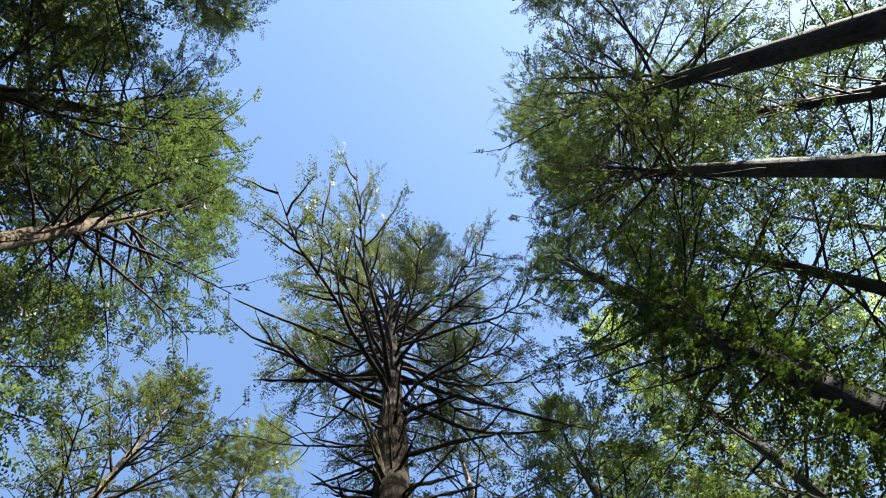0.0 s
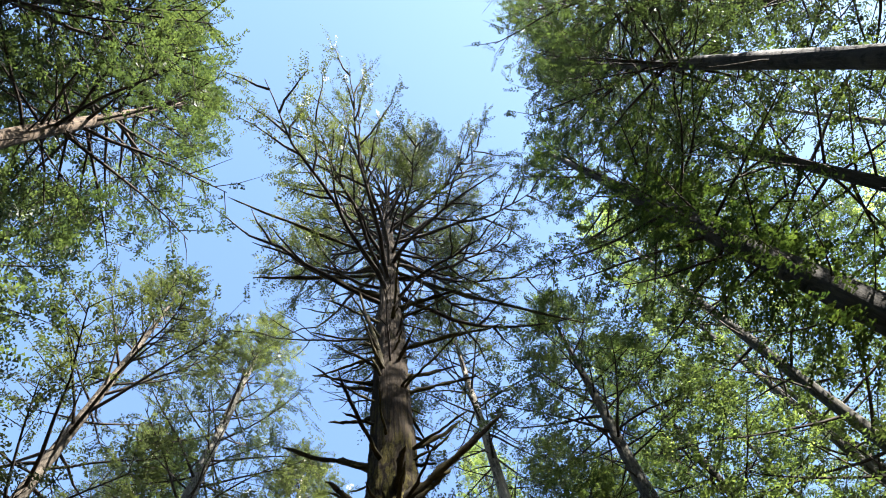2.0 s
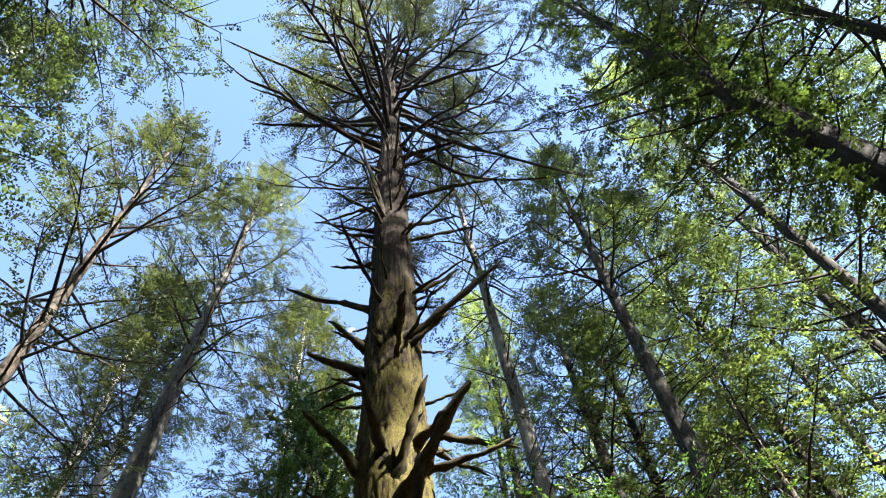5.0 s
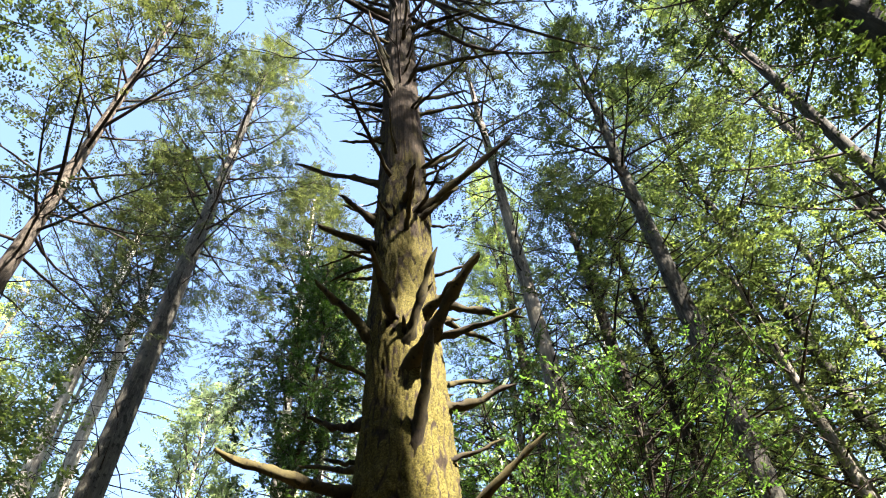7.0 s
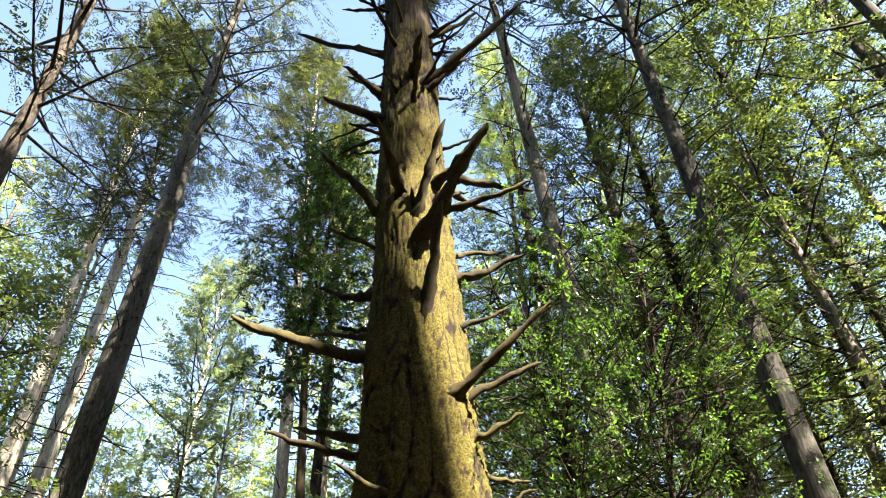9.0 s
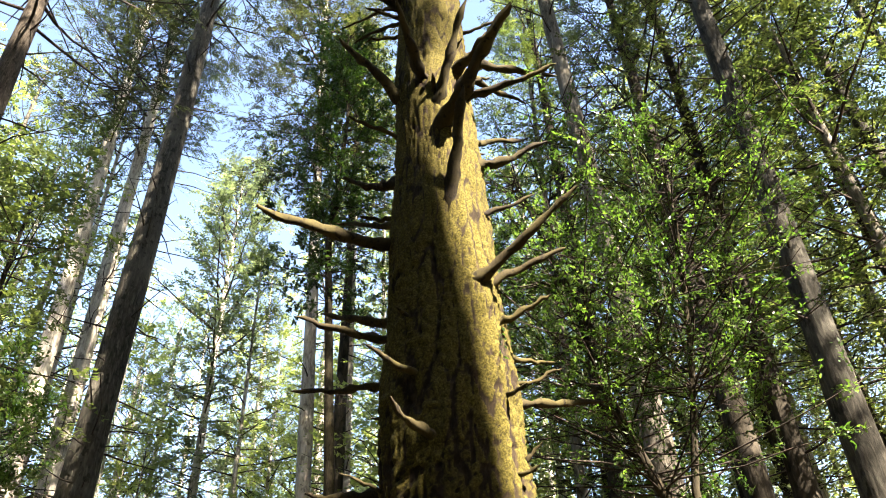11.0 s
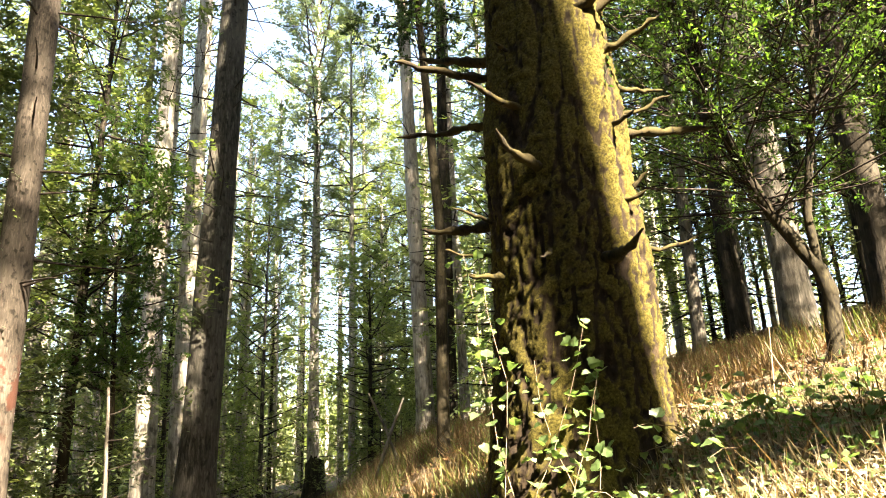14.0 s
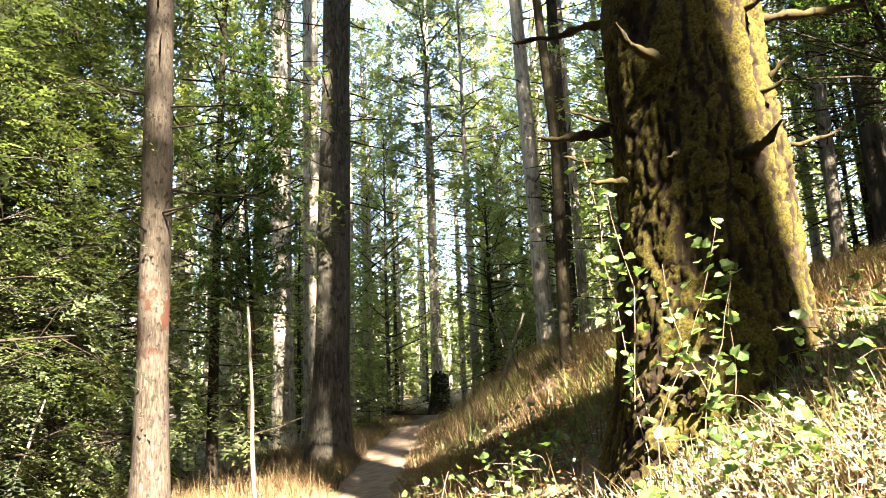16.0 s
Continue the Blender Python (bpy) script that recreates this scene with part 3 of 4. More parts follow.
def stub(foot, tip, r):
    """A broken dead branch: swollen collar, knobbly taper, splintered end."""
    a, b = np.array(foot) - (OX, OY, OZ), np.array(tip) - (OX, OY, OZ)
    a[:2] *= max(0.0, 1 - 0.20 / (np.linalg.norm(a[:2]) + 1e-9))
    ln = np.linalg.norm(b - a)
    n = 16
    s = np.linspace(0, 1, n)
    pts = a + (b - a) * s[:, None]
    pts[:, 2] -= orng.uniform(0.0, 0.07) * ln * np.sin(s * math.pi)
    kinks = np.cumsum(orng.normal(0, 0.008, (n, 3)), 0)
    pts += (kinks - kinks[0] - (kinks[-1] - kinks[0]) * s[:, None]) * min(1.0, ln / 0.5)
    rad = 0.82 * r * (1.0 - 0.62 * s) * (1 + 0.5 * np.exp(-s * ln / 0.16)) * (1 + orng.normal(0, 0.13, n))
    rad[-2:] *= (0.8, 0.25)
    sides = 10
    v, q = tubes([(pts, rad)], sides)
    v += (v - np.repeat(pts, sides, 0)) * orng.normal(0, 0.16, (len(v), 1)) + orng.normal(0, 0.05 * r, v.shape)
    mesh_object("branch", v, q, DEAD_WOOD, old)


stub((1.15, 4.41, 5.26), (0.11, 4.10, 5.24), 0.074)
stub((1.15, 4.41, 5.51), (0.85, 5.13, 6.02), 0.041)
stub((1.13, 4.40, 5.95), (0.84, 4.83, 6.31), 0.062)
stub((1.12, 4.33, 4.55), (0.75, 4.94, 4.90), 0.053)
stub((1.12, 4.31, 4.39), (0.47, 4.27, 4.44), 0.043)
stub((1.27, 3.93, 3.95), (0.86, 3.70, 3.96), 0.034)
stub((1.34, 3.86, 3.47), (0.96, 3.47, 3.52), 0.045)
stub((1.11, 4.39, 4.13), (0.55, 4.87, 4.16), 0.038)
stub((1.07, 4.43, 3.30), (0.69, 4.75, 3.37), 0.044)
stub((1.07, 4.42, 3.13), (0.81, 4.43, 3.12), 0.022)
stub((1.11, 4.09, 2.84), (0.86, 4.11, 2.84), 0.032)
stub((1.51, 3.88, 5.32), (1.57, 3.46, 6.29), 0.080)
stub((1.56, 3.84, 4.66), (2.30, 3.27, 5.21), 0.060)
stub((1.78, 3.88, 4.67), (2.43, 3.79, 5.05), 0.047)
stub((1.80, 3.87, 4.36), (2.19, 3.70, 4.53), 0.041)
stub((1.92, 3.94, 4.23), (2.44, 4.25, 4.30), 0.032)
stub((1.98, 3.98, 3.84), (2.81, 4.26, 4.02), 0.045)
stub((1.85, 3.95, 5.44), (2.34, 3.96, 5.72), 0.031)
stub((1.68, 3.78, 2.90), (1.72, 3.39, 2.91), 0.047)
stub((1.91, 3.88, 3.01), (2.61, 4.26, 3.22), 0.021)
stub((1.38, 3.83, 3.00), (1.23, 3.70, 2.84), 0.018)
stub((1.19, 4.40, 6.92), (0.64, 4.15, 7.44), 0.081)
stub((1.38, 3.98, 6.90), (1.03, 3.55, 7.36), 0.079)
stub((1.44, 3.93, 6.28), (1.89, 3.06, 6.97), 0.090)
stub((1.83, 3.99, 6.85), (2.50, 3.50, 6.91), 0.049)
stub((1.99, 4.11, 7.63), (2.98, 4.26, 7.77), 0.061)
stub((1.98, 4.12, 7.42), (2.69, 4.45, 7.45), 0.046)
stub((1.84, 3.96, 5.94), (2.49, 3.87, 6.29), 0.061)
stub((1.84, 3.97, 6.26), (2.55, 4.30, 6.77), 0.046)
stub((1.39, 3.97, 6.51), (1.65, 3.42, 7.42), 0.081)
stub((1.17, 4.40, 8.52), (0.58, 4.16, 8.40), 0.074)
stub((1.19, 4.40, 8.98), (0.80, 4.33, 9.38), 0.070)
stub((1.23, 4.39, 9.91), (0.23, 4.99, 10.99), 0.059)
stub((1.57, 3.95, 8.87), (2.64, 3.14, 9.84), 0.075)
stub((1.51, 3.97, 9.11), (1.49, 3.49, 9.10), 0.077)
stub((1.72, 3.99, 10.07), (2.56, 4.06, 11.27), 0.059)
stub((1.68, 4.00, 11.80), (2.91, 3.81, 12.52), 0.049)
stub((1.69, 4.01, 12.46), (2.79, 4.15, 13.57), 0.047)
stub((1.26, 4.39, 12.22), (0.73, 4.74, 12.82), 0.046)
stub((1.24, 4.39, 11.35), (0.77, 4.74, 11.54), 0.043)
stub((1.67, 3.93, 7.07), (2.04, 3.32, 7.33), 0.074)
stub((1.67, 3.96, 8.80), (2.12, 3.74, 9.31), 0.067)
stub((1.20, 4.38, 16.73), (-0.36, 4.18, 16.82), 0.090)
stub((1.23, 4.38, 18.48), (-1.34, 4.82, 17.11), 0.070)
stub((1.40, 4.27, 19.86), (-2.96, 4.27, 21.35), 0.067)
stub((1.49, 4.06, 15.69), (2.73, 3.45, 15.81), 0.079)
stub((1.57, 4.00, 13.46), (3.43, 3.36, 14.16), 0.056)
stub((1.47, 4.02, 12.22), (0.84, 3.81, 15.07), 0.061)
stub((1.50, 4.11, 18.89), (4.83, 2.84, 13.91), 0.064)

# shorter broken stubs all round and upwards
for i in range(84):
    z = OZ + 1.9 + 12.5 * orng.uniform() ** 0.7
    az = i * 2.39996 + orng.normal(0, 0.4)
    r = float(old_radius(z - OZ))
    ln = 0.12 + 0.25 * orng.uniform() ** 2 + 0.22 * min(5, max(0, z - 5)) * orng.uniform() ** 2
    e = orng.normal(0.25, 0.4)
    foot = (OX + r * math.cos(az), OY + r * math.sin(az), z)
    tip = (OX + (r + ln * math.cos(e)) * math.cos(az), OY + (r + ln * math.cos(e)) * math.sin(az), z + ln * math.sin(e))
    stub(foot, tip, orng.uniform(0.015, 0.034) + 0.010 * (z > 5.5))

# upper dead limbs and the sparse living top: stout limbs that turn upwards, side boughs, and thin foliage at their ends
cc, ww = [], []
limb_count = 96
for i in range(limb_count):
    g = (i + orng.uniform()) / limb_count
    z = 10.5 + 18.2 * g ** 0.8
    az = i * 2.39996 + orng.normal(0, 0.35)
    e = radians(0 + 42 * g + orng.normal(0, 10))
    ln = (6.2 - 2.2 * g * g) * orng.uniform(0.5, 1.0)
    living = g > 0.2 and orng.uniform() < 0.35 + 0.9 * g
    if z < 15:
        ln *= orng.uniform(0.12, 0.6)
    way = np.array([math.cos(az) * math.cos(e), math.sin(az) * math.cos(e), math.sin(e)])
    pts = wander(orng, (0, 0, z), way, ln, 11, bend=(0, 0, orng.uniform(0.2, 1.5)), rough=0.13)
    lr = (0.018 + 0.0085 * ln) * (0.62 if z < 15 else 1.0)
    wood = [(pts, lr * np.linspace(1, 0.14, 11))]
    for k in range(8 if living else 3):
        s = 0.32 + 0.66 * (k + orng.uniform()) / 8
        p = np.array([np.interp(s * 10, range(11), pts[:, m]) for m in range(3)])
        along = pts[min(10, int(s * 10) + 1)] - pts[int(s * 10)]
        along = along / np.linalg.norm(along)
        side = np.cross(along, [0, 0, 1.0]) * (1 if k % 2 else -1)
        bw_ = along * 0.9 + side * orng.uniform(0.4, 1.0) + np.array([0, 0, orng.normal(0.1, 0.35)])
        bl_ = ln * orng.uniform(0.16, 0.38) * (1.15 - 0.5 * s) + 0.2
        bp = wander(orng, p, bw_, bl_, 5, bend=(0, 0, orng.uniform(-0.2, 0.5)), rough=0.14)
        wood.append((bp, lr * 0.5 * np.linspace(1, 0.3, 5)))
        if not living:
            continue
        for j in range(17):
            u = orng.uniform(0.35, 1.1)
            tip = np.array([np.interp(u * 4, range(5), bp[:, m]) for m in range(3)])
            cc.append(tip + orng.normal(0, 0.06, 3))
            ww.append((bp[-1] - bp[0]) / bl_ + orng.normal(0, 0.6, 3))
    v, q = tubes(wood, 5)
    mesh_object("limb", v, q, TWIG, old)
v, q = fronds(orng, np.array(cc), np.array(ww), 0.46, 12, 0.068, 0.036, droop=0.55)
mesh_object("crown", v, q, OLIVE, old, "sparse light green foliage at the limb tips", smooth=False)

# ---- filler stand: trees further off ----
FAR = "trees of the further stand"
frng = np.random.default_rng(77)
kinds = []
# light-needled kinds: sun on the further trees is put into the needle colour
for k, (h, b, sr, r, bark, leaf) in enumerate([(24, 0.35, 2.8, 0.2, GREY_BARK, CONIFER), (20, 0.25, 2.6, 0.16, PALE_BARK, SUNLIT_PALE),
                                               (27, 0.45, 3.0, 0.24, GREY_BARK, CONIFER), (12, 0.12, 2.0, 0.09, PALE_BARK, SUNLIT_PALE),
                                               (9, 0.06, 1.9, 0.07, GREY_BARK, SUNLIT_PALE), (16, 0.2, 2.3, 0.12, RED_BARK, CONIFER), (24, 0.3, 3.2, 0.2, DARK_BARK, CONIFER),
                                               (12, 0.15, 2.6, 0.1, DARK_BARK, CONIFER), (14, 0.5, 1.4, 0.07, PALE_BARK, SUNLIT_PALE),
                                               (1.7, 0.02, 1.0, 0.02, TWIG, SUNLIT_PALE)]):
    words = ["conifer of the further stand with grey trunk", "light green conifer with pale thin trunk", "tall grey conifer in the far stand",
             "young light green conifer with low branches", "small bushy young conifer with branches to the ground",
             "medium conifer with reddish trunk and dark foliage", "unseen dense conifer added to close off sky light",
             "unseen low conifer added to close the rear", "thin pale sapling trunk with sparse light crown", "low light green bush on the forest floor"][k]
    spray = (0.3, 9, 0.075, 0.035) if k == 9 else BROADSPRAY if k in (6, 7) else (0.62, 18, 0.13, 0.055)
    t0 = crown_tree("bush" if k == 9 else "forest_tree", words, 0, 0, r, h, b, sr, 200 + k, bark, leaf, count=60 if k < 6 else 42 if k == 6 else 26, twigs=5,
                    per=1, loose=k in (1, 3, 4, 5, 8, 9), size=spray, twig_mesh=False, dead=10 if k < 6 else 0, category="bush" if k == 9 else "tree",
                    rise=(20, 65) if k == 9 else (5, 50), group=FAR, ground_at=False, sides=8)
    kinds.append((t0, h))
spots = []


def plant(k, x, y, s=1.0):
    t0, h = kinds[k]
    m = pose(x, y, float(ground_z(x, y)) - 0.05, 0, 0, frng.uniform(0, 360)) @ Matrix.Scale(s, 4)
    if k in used:
        return copy_thing(t0, m)
    used.add(k)
    t0.matrix_basis = m
    return t0


used = set()
tries = 0
while len(spots) < 66 and tries < 4000:
    tries += 1
    d = 15 + 32 * frng.uniform() ** 0.8
    a = frng.uniform(-math.pi, math.pi)
    x, y = d * math.sin(a), d * math.cos(a)
    if abs(math.degrees(a)) > 80 or (-5.5 < x < -1.2 and y < 17) or abs(x - trail_x(y)) < 1.3 or any((x - p) ** 2 + (y - w) ** 2 < 3.0 for p, w in spots):
        continue
    spots.append((x, y))
    tall = not -7 < math.degrees(a) < 6
    k = int(frng.choice([0, 1, 2, 3, 4, 5], p=[0.06, 0.3, 0.08, 0.26, 0.22, 0.08] if tall else [0.0, 0.0, 0.0, 0.45, 0.4, 0.15]))
    plant(k, x, y, frng.uniform(0.85, 1.15))

for x, y, k, s in [(-7.2, 10.2, 5, 1.0), (-9.2, 13, 1, 0.9), (-6.4, 12.6, 3, 1.2), (-11.5, 10.5, 0, 0.8), (-8.2, 8.0, 5, 0.9), (-12.5, 14, 1, 1.0),
                   (4.2, 13.2, 4, 1.0), (5.5, 16.5, 3, 1.1), (4.9, 20, 1, 0.9), (8.8, 15.5, 3, 1.1), (9.8, 18.5, 1, 0.9), (6.8, 22, 5, 1.0),
                   (10.6, 13.5, 4, 1.2), (12.6, 15.8, 3, 1.2), (3.6, 25, 3, 1.1), (-5.5, 19, 3, 1.0), (-1.8, 22, 4, 1.0), (1.2, 29, 3, 1.1)]:
    plant(k, x, y, s)

for a, d, k, s in [(-31, 20, 1, 1.1), (-27, 26, 2, 1.0), (-23.5, 21, 1, 1.15), (-20, 27, 1, 1.2), (-17, 22, 1, 1.1), (-14.8, 29, 2, 1.0), (-10.2, 24, 1, 1.0),
                   (-33, 30, 0, 1.1), (46, 17, 1, 1.1), (56, 15, 5, 1.2), (63.5, 17, 0, 1.0), (71, 16, 0, 1.0),
                   (83, 17, 0, 1.0), (41, 22, 1, 1.1), (-4, 30, 1, 1.0), (-1.8, 34, 1, 1.1), (-6.4, 27, 1, 0.9), (1.2, 32, 1, 1.0), (3.2, 30, 1, 1.1), (8.5, 25, 1, 1.1), (-6.3, 31, 5, 1.1)]:
    plant(k, d * math.sin(radians(a)), d * math.cos(radians(a)), s)
for i in range(32):
    x, y = frng.uniform(-8, 6), frng.uniform(13, 32)
    if abs(x - trail_x(y)) > 0.9:
        plant(9, x, y, frng.uniform(0.5, 1.3))
for i in range(26):
    x, y = frng.uniform(-3.2, 3.2), frng.uniform(13.5, 30)
    if abs(x - trail_x(y)) > 0.8:
        plant(9, x, y, frng.uniform(0.5, 0.95))
for i in range(20):
    x, y = frng.uniform(-15, -4.2), frng.uniform(9, 17)
    plant(9, x, y, frng.uniform(0.7, 1.4))
for i in range(22):
    a, d = radians(frng.uniform(13, 52)), frng.uniform(13, 27)
    plant(int(frng.choice([3, 4, 4, 5, 9])), d * math.sin(a), d * math.cos(a), frng.uniform(0.8, 1.2))
for i in range(18):
    a, d = radians(frng.uniform(-26, 42)), frng.uniform(13, 34)
    x, y = d * math.sin(a), d * math.cos(a)
    if abs(x - trail_x(y)) > 1.0 and not (-5.5 < x < -1.2 and y < 17):
        plant(8, x, y, frng.uniform(0.7, 1.2))
for i in range(38):
    a, d = radians(frng.uniform(-22, 14)), frng.uniform(20, 40)
    x, y = d * math.sin(a), d * math.cos(a)
    if abs(x - trail_x(y)) > 1.4:
        plant(3 + i % 2, x, y, frng.uniform(0.75, 1.15))
# ring of trees added behind the viewpoint to close off sky light
for i in range(22):
    a, d = radians(190 + 74 * i / 22 + frng.uniform(-3, 3)), frng.uniform(11.5, 16)
    plant(6, d * math.sin(a), d * math.cos(a), frng.uniform(0.95, 1.2))
# low ones, also added out of view, where the sun comes in
for i in range(5):
    a, d = radians(146 + 30 * i / 5), frng.uniform(18, 23)
    plant(7, d * math.sin(a), d * math.cos(a), frng.uniform(0.85, 1.05))
for i in range(7):
    a, d = radians(92 + 38 * i / 7), frng.uniform(14, 19)
    plant(i % 3, d * math.sin(a), d * math.cos(a), frng.uniform(0.9, 1.1))
for i in range(13):
    a, d = radians(29 + 27 * i / 13 + frng.uniform(-1, 1)), frng.uniform(17, 27)
    plant(5, d * math.sin(a), d * math.cos(a), frng.uniform(0.45, 0.75))

# ---- woods beyond ----
wrng = np.random.default_rng(41)
cols, fc, rear = [], [], []
for i in range(520):
    a = wrng.uniform(-math.pi, math.pi) if i % 2 else wrng.uniform(-0.65, 0.5)
    d = wrng.uniform(42, 85)
    x, y = d * math.sin(a), d * math.cos(a)
    z = float(ground_z(x, y))
    h = wrng.uniform(8, 17) * (0.6 if -18 < math.degrees(a) < 12 else 1.15)
    cols.append((np.array([(x, y, z - 0.5), (x, y, z + h * 0.5), (x + wrng.normal(0, 0.4), y, z + h)]), np.array([0.16, 0.1, 0.02])))
    g = wrng.uniform(0.03, 1, 260)
    az, rr = wrng.uniform(0, 6.28, 260), 3.4 * (1.06 - g) ** 0.7 * wrng.uniform(0.2, 1, 260) ** 0.6
    fc.append(np.stack([x + rr * np.cos(az), y + rr * np.sin(az), z + h * g], 1))
# unseen woods at the rear, added so that less sky light gets in
for i in range(300):
    a, d = radians(wrng.uniform(80, 305)), wrng.uniform(19, 46)
    x, y = d * math.sin(a), d * math.cos(a)
    z, h = float(ground_z(x, y)), wrng.uniform(0.35, 0.62) * d
    cols.append((np.array([(x, y, z - 0.5), (x, y, z + h * 0.5), (x, y, z + h)]), np.array([0.16, 0.1, 0.02])))
    g = wrng.uniform(0.0, 1, 240)
    az, rr = wrng.uniform(0, 6.28, 240), 3.2 * (1.06 - g) ** 0.6 * wrng.uniform(0.2, 1, 240) ** 0.6
    rear.append(np.stack([x + rr * np.cos(az), y + rr * np.sin(az), z + h * g], 1))
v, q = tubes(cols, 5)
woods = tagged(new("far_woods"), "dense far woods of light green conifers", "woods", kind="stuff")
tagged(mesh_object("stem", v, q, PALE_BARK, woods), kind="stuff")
fc = np.concatenate(fc)
# far foliage takes the needle colour that has the sunshine in it
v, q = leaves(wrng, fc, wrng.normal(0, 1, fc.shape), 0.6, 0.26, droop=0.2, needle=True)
tagged(mesh_object("foliage", v, q, SUNLIT_PALE, woods, smooth=False), kind="stuff")
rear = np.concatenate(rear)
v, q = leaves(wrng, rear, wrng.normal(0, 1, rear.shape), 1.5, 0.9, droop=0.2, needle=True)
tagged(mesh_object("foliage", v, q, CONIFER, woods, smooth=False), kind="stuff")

# ---- understory on the low side ----
LOW = "young evergreens of the understory"
for i, (x, y, h) in enumerate([(-5.7, 7.4, 6.5), (-6.6, 9.2, 8), (-7.5, 6.2, 9), (-5.3, 9.7, 6.5), (-6.0, 11.0, 9), (-5.0, 12.2, 8), (-8.6, 11.5, 9),
                               (-5.9, 14.5, 7), (-2.9, 18.5, 4.5), (-4.3, 21, 7), (-9.2, 9.8, 8), (-8.2, 15.5, 8), (-12.5, 8.8, 10), (-13.5, 15.5, 10), (1.6, 24, 6), (-1.9, 27, 8), (3.2, 20, 6),
                               (-5.1, 6.5, 6), (-5.4, 8.4, 9), (-5.7, 10.4, 10.5), (-3.75, 11.6, 11.5), (1.1, 17.5, 5)]):
    # further ones get lighter needles, their sunlight put into the colour
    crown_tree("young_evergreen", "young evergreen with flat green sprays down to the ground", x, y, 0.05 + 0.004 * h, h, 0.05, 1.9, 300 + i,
               DARK_BARK, SUNLIT_PALE if y > 12 else SUNNY if y > 9 or i % 2 == 0 else CONIFER, count=84 if y < 12 else 60, twigs=7, per=2 if y < 12 else 1, size=(0.6, 26, 0.085, 0.027) if y < 10 else (0.55, 14, 0.13, 0.05), twig_mesh=y < 10, loose=True, dead=0, rise=(-8, 35), inner=0.15,
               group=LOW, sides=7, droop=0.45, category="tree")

for i, (x, y, h) in enumerate([(8.7, 9.9, 10), (10.6, 10.9, 11), (9.9, 13.6, 11), (12.4, 12.6, 12), (8.2, 14.6, 9), (3.4, 11.8, 5),
                               (10.4, 8.4, 9), (4.6, 15.4, 8)]):
    # pale needles again: sunlight on the slope is in the colour
    crown_tree("young_evergreen", "young light green evergreen on the wooded slope", x, y, 0.05 + 0.004 * h, h, 0.07, 2.3, 340 + i,
               DARK_BARK, SUNLIT_PALE, count=56, twigs=7, per=1, size=(0.5, 13, 0.10, 0.05), loose=True, dead=0, rise=(-5, 40), inner=0.15,
               twig_mesh=False, group=LOW, sides=7, droop=0.3, category="tree")

# ---- broadleaved trees: the leaning bay beside the old tree, and others among the conifers ----


def broadleaf(label, x, y, lines, boughs, reach, leaf, mat, seed, low=0.3, bark=None):
    """A slender broadleaved tree: stems along the given lines ((dx, dy, height), radius), boughs, and many small pointed leaves."""
    root = tagged(new("bay_tree"), label, "tree")
    rng = np.random.default_rng(seed)
    root.location = (x, y, float(ground_z(x, y)))
    stems = [(np.array([p for p, _ in line], float), np.array([r for _, r in line])) for line in lines]
    v, q = tubes(stems, 9)
    mesh_object("trunk", v, q, bark or BAY_BARK, root)
    wood, lc, lw = [], [], []
    for i in range(boughs):
        line = stems[0][0] if i % 5 < 3 else stems[-1][0]
        s = rng.uniform(low, 1) * (len(line) - 1)
        p = np.array([np.interp(s, range(len(line)), line[:, m]) for m in range(3)])
        az = rng.uniform(0, 6.28)
        way = np.array([math.cos(az), math.sin(az), rng.uniform(-0.1, 0.8)])
        pts = wander(rng, p, way, rng.uniform(0.26, 1) * reach, 5, rough=0.12)
        wood.append((pts, np.linspace(0.010, 0.003, 5)))
        for k in range(6):
            s2 = rng.uniform(1.0, 4)
            p2 = np.array([np.interp(s2, range(5), pts[:, m]) for m in range(3)])
            tp = wander(rng, p2, rng.normal(0, 1, 3) + way, rng.uniform(0.2, 0.5), 3, rough=0.1)
            wood.append((tp, np.array([0.004, 0.003, 0.002])))
            u = rng.uniform(0.1, 1.05, 28)
            lc.append(np.stack([np.interp(u * 2, range(3), tp[:, m]) for m in range(3)], 1) + rng.normal(0, 0.015, (28, 3)))
            lw.append(np.repeat((tp[-1] - tp[0])[None] / 0.4, 28, 0))
    v, q = tubes(wood, 4)
    tagged(mesh_object("branchwork", v, q, TWIG, root), kind="stuff")
    v, q = leaves(rng, np.concatenate(lc), np.concatenate(lw), leaf, leaf * 0.4, droop=0.1, spread=0.8)
    mesh_object("crown", v, q, mat, root, "glossy green leaves", smooth=False)
    return root


bz = float(ground_z(3.93, 4.93))
broadleaf("young leaning bay tree with dark mossy stem and bright green leaves", 3.93, 4.93,
          [[((0, 0, -0.2), 0.085), ((0, 0, 2.45 - bz), 0.07), ((0.03, -0.03, 2.96 - bz), 0.065), ((0, 0, 3.15 - bz), 0.06), ((-0.21, 0.16, 3.67 - bz), 0.05),
            ((-0.37, 0.27, 4.24 - bz), 0.043), ((-0.51, 0.36, 4.85 - bz), 0.035), ((-0.56, 0.4, 5.63 - bz), 0.03), ((-0.74, 0.5, 6.3 - bz), 0.022),
            ((-0.9, 0.7, 7.6 - bz), 0.01)],
           [((0, 0, 3.12 - bz), 0.04), ((0, 0, 3.63 - bz), 0.035), ((0.17, -0.15, 4.66 - bz), 0.03), ((0.3, -0.3, 5.82 - bz), 0.02), ((0.45, -0.3, 7.2 - bz), 0.008)]],
          255, 2.4, 0.046, BROAD, 9, low=0.43)
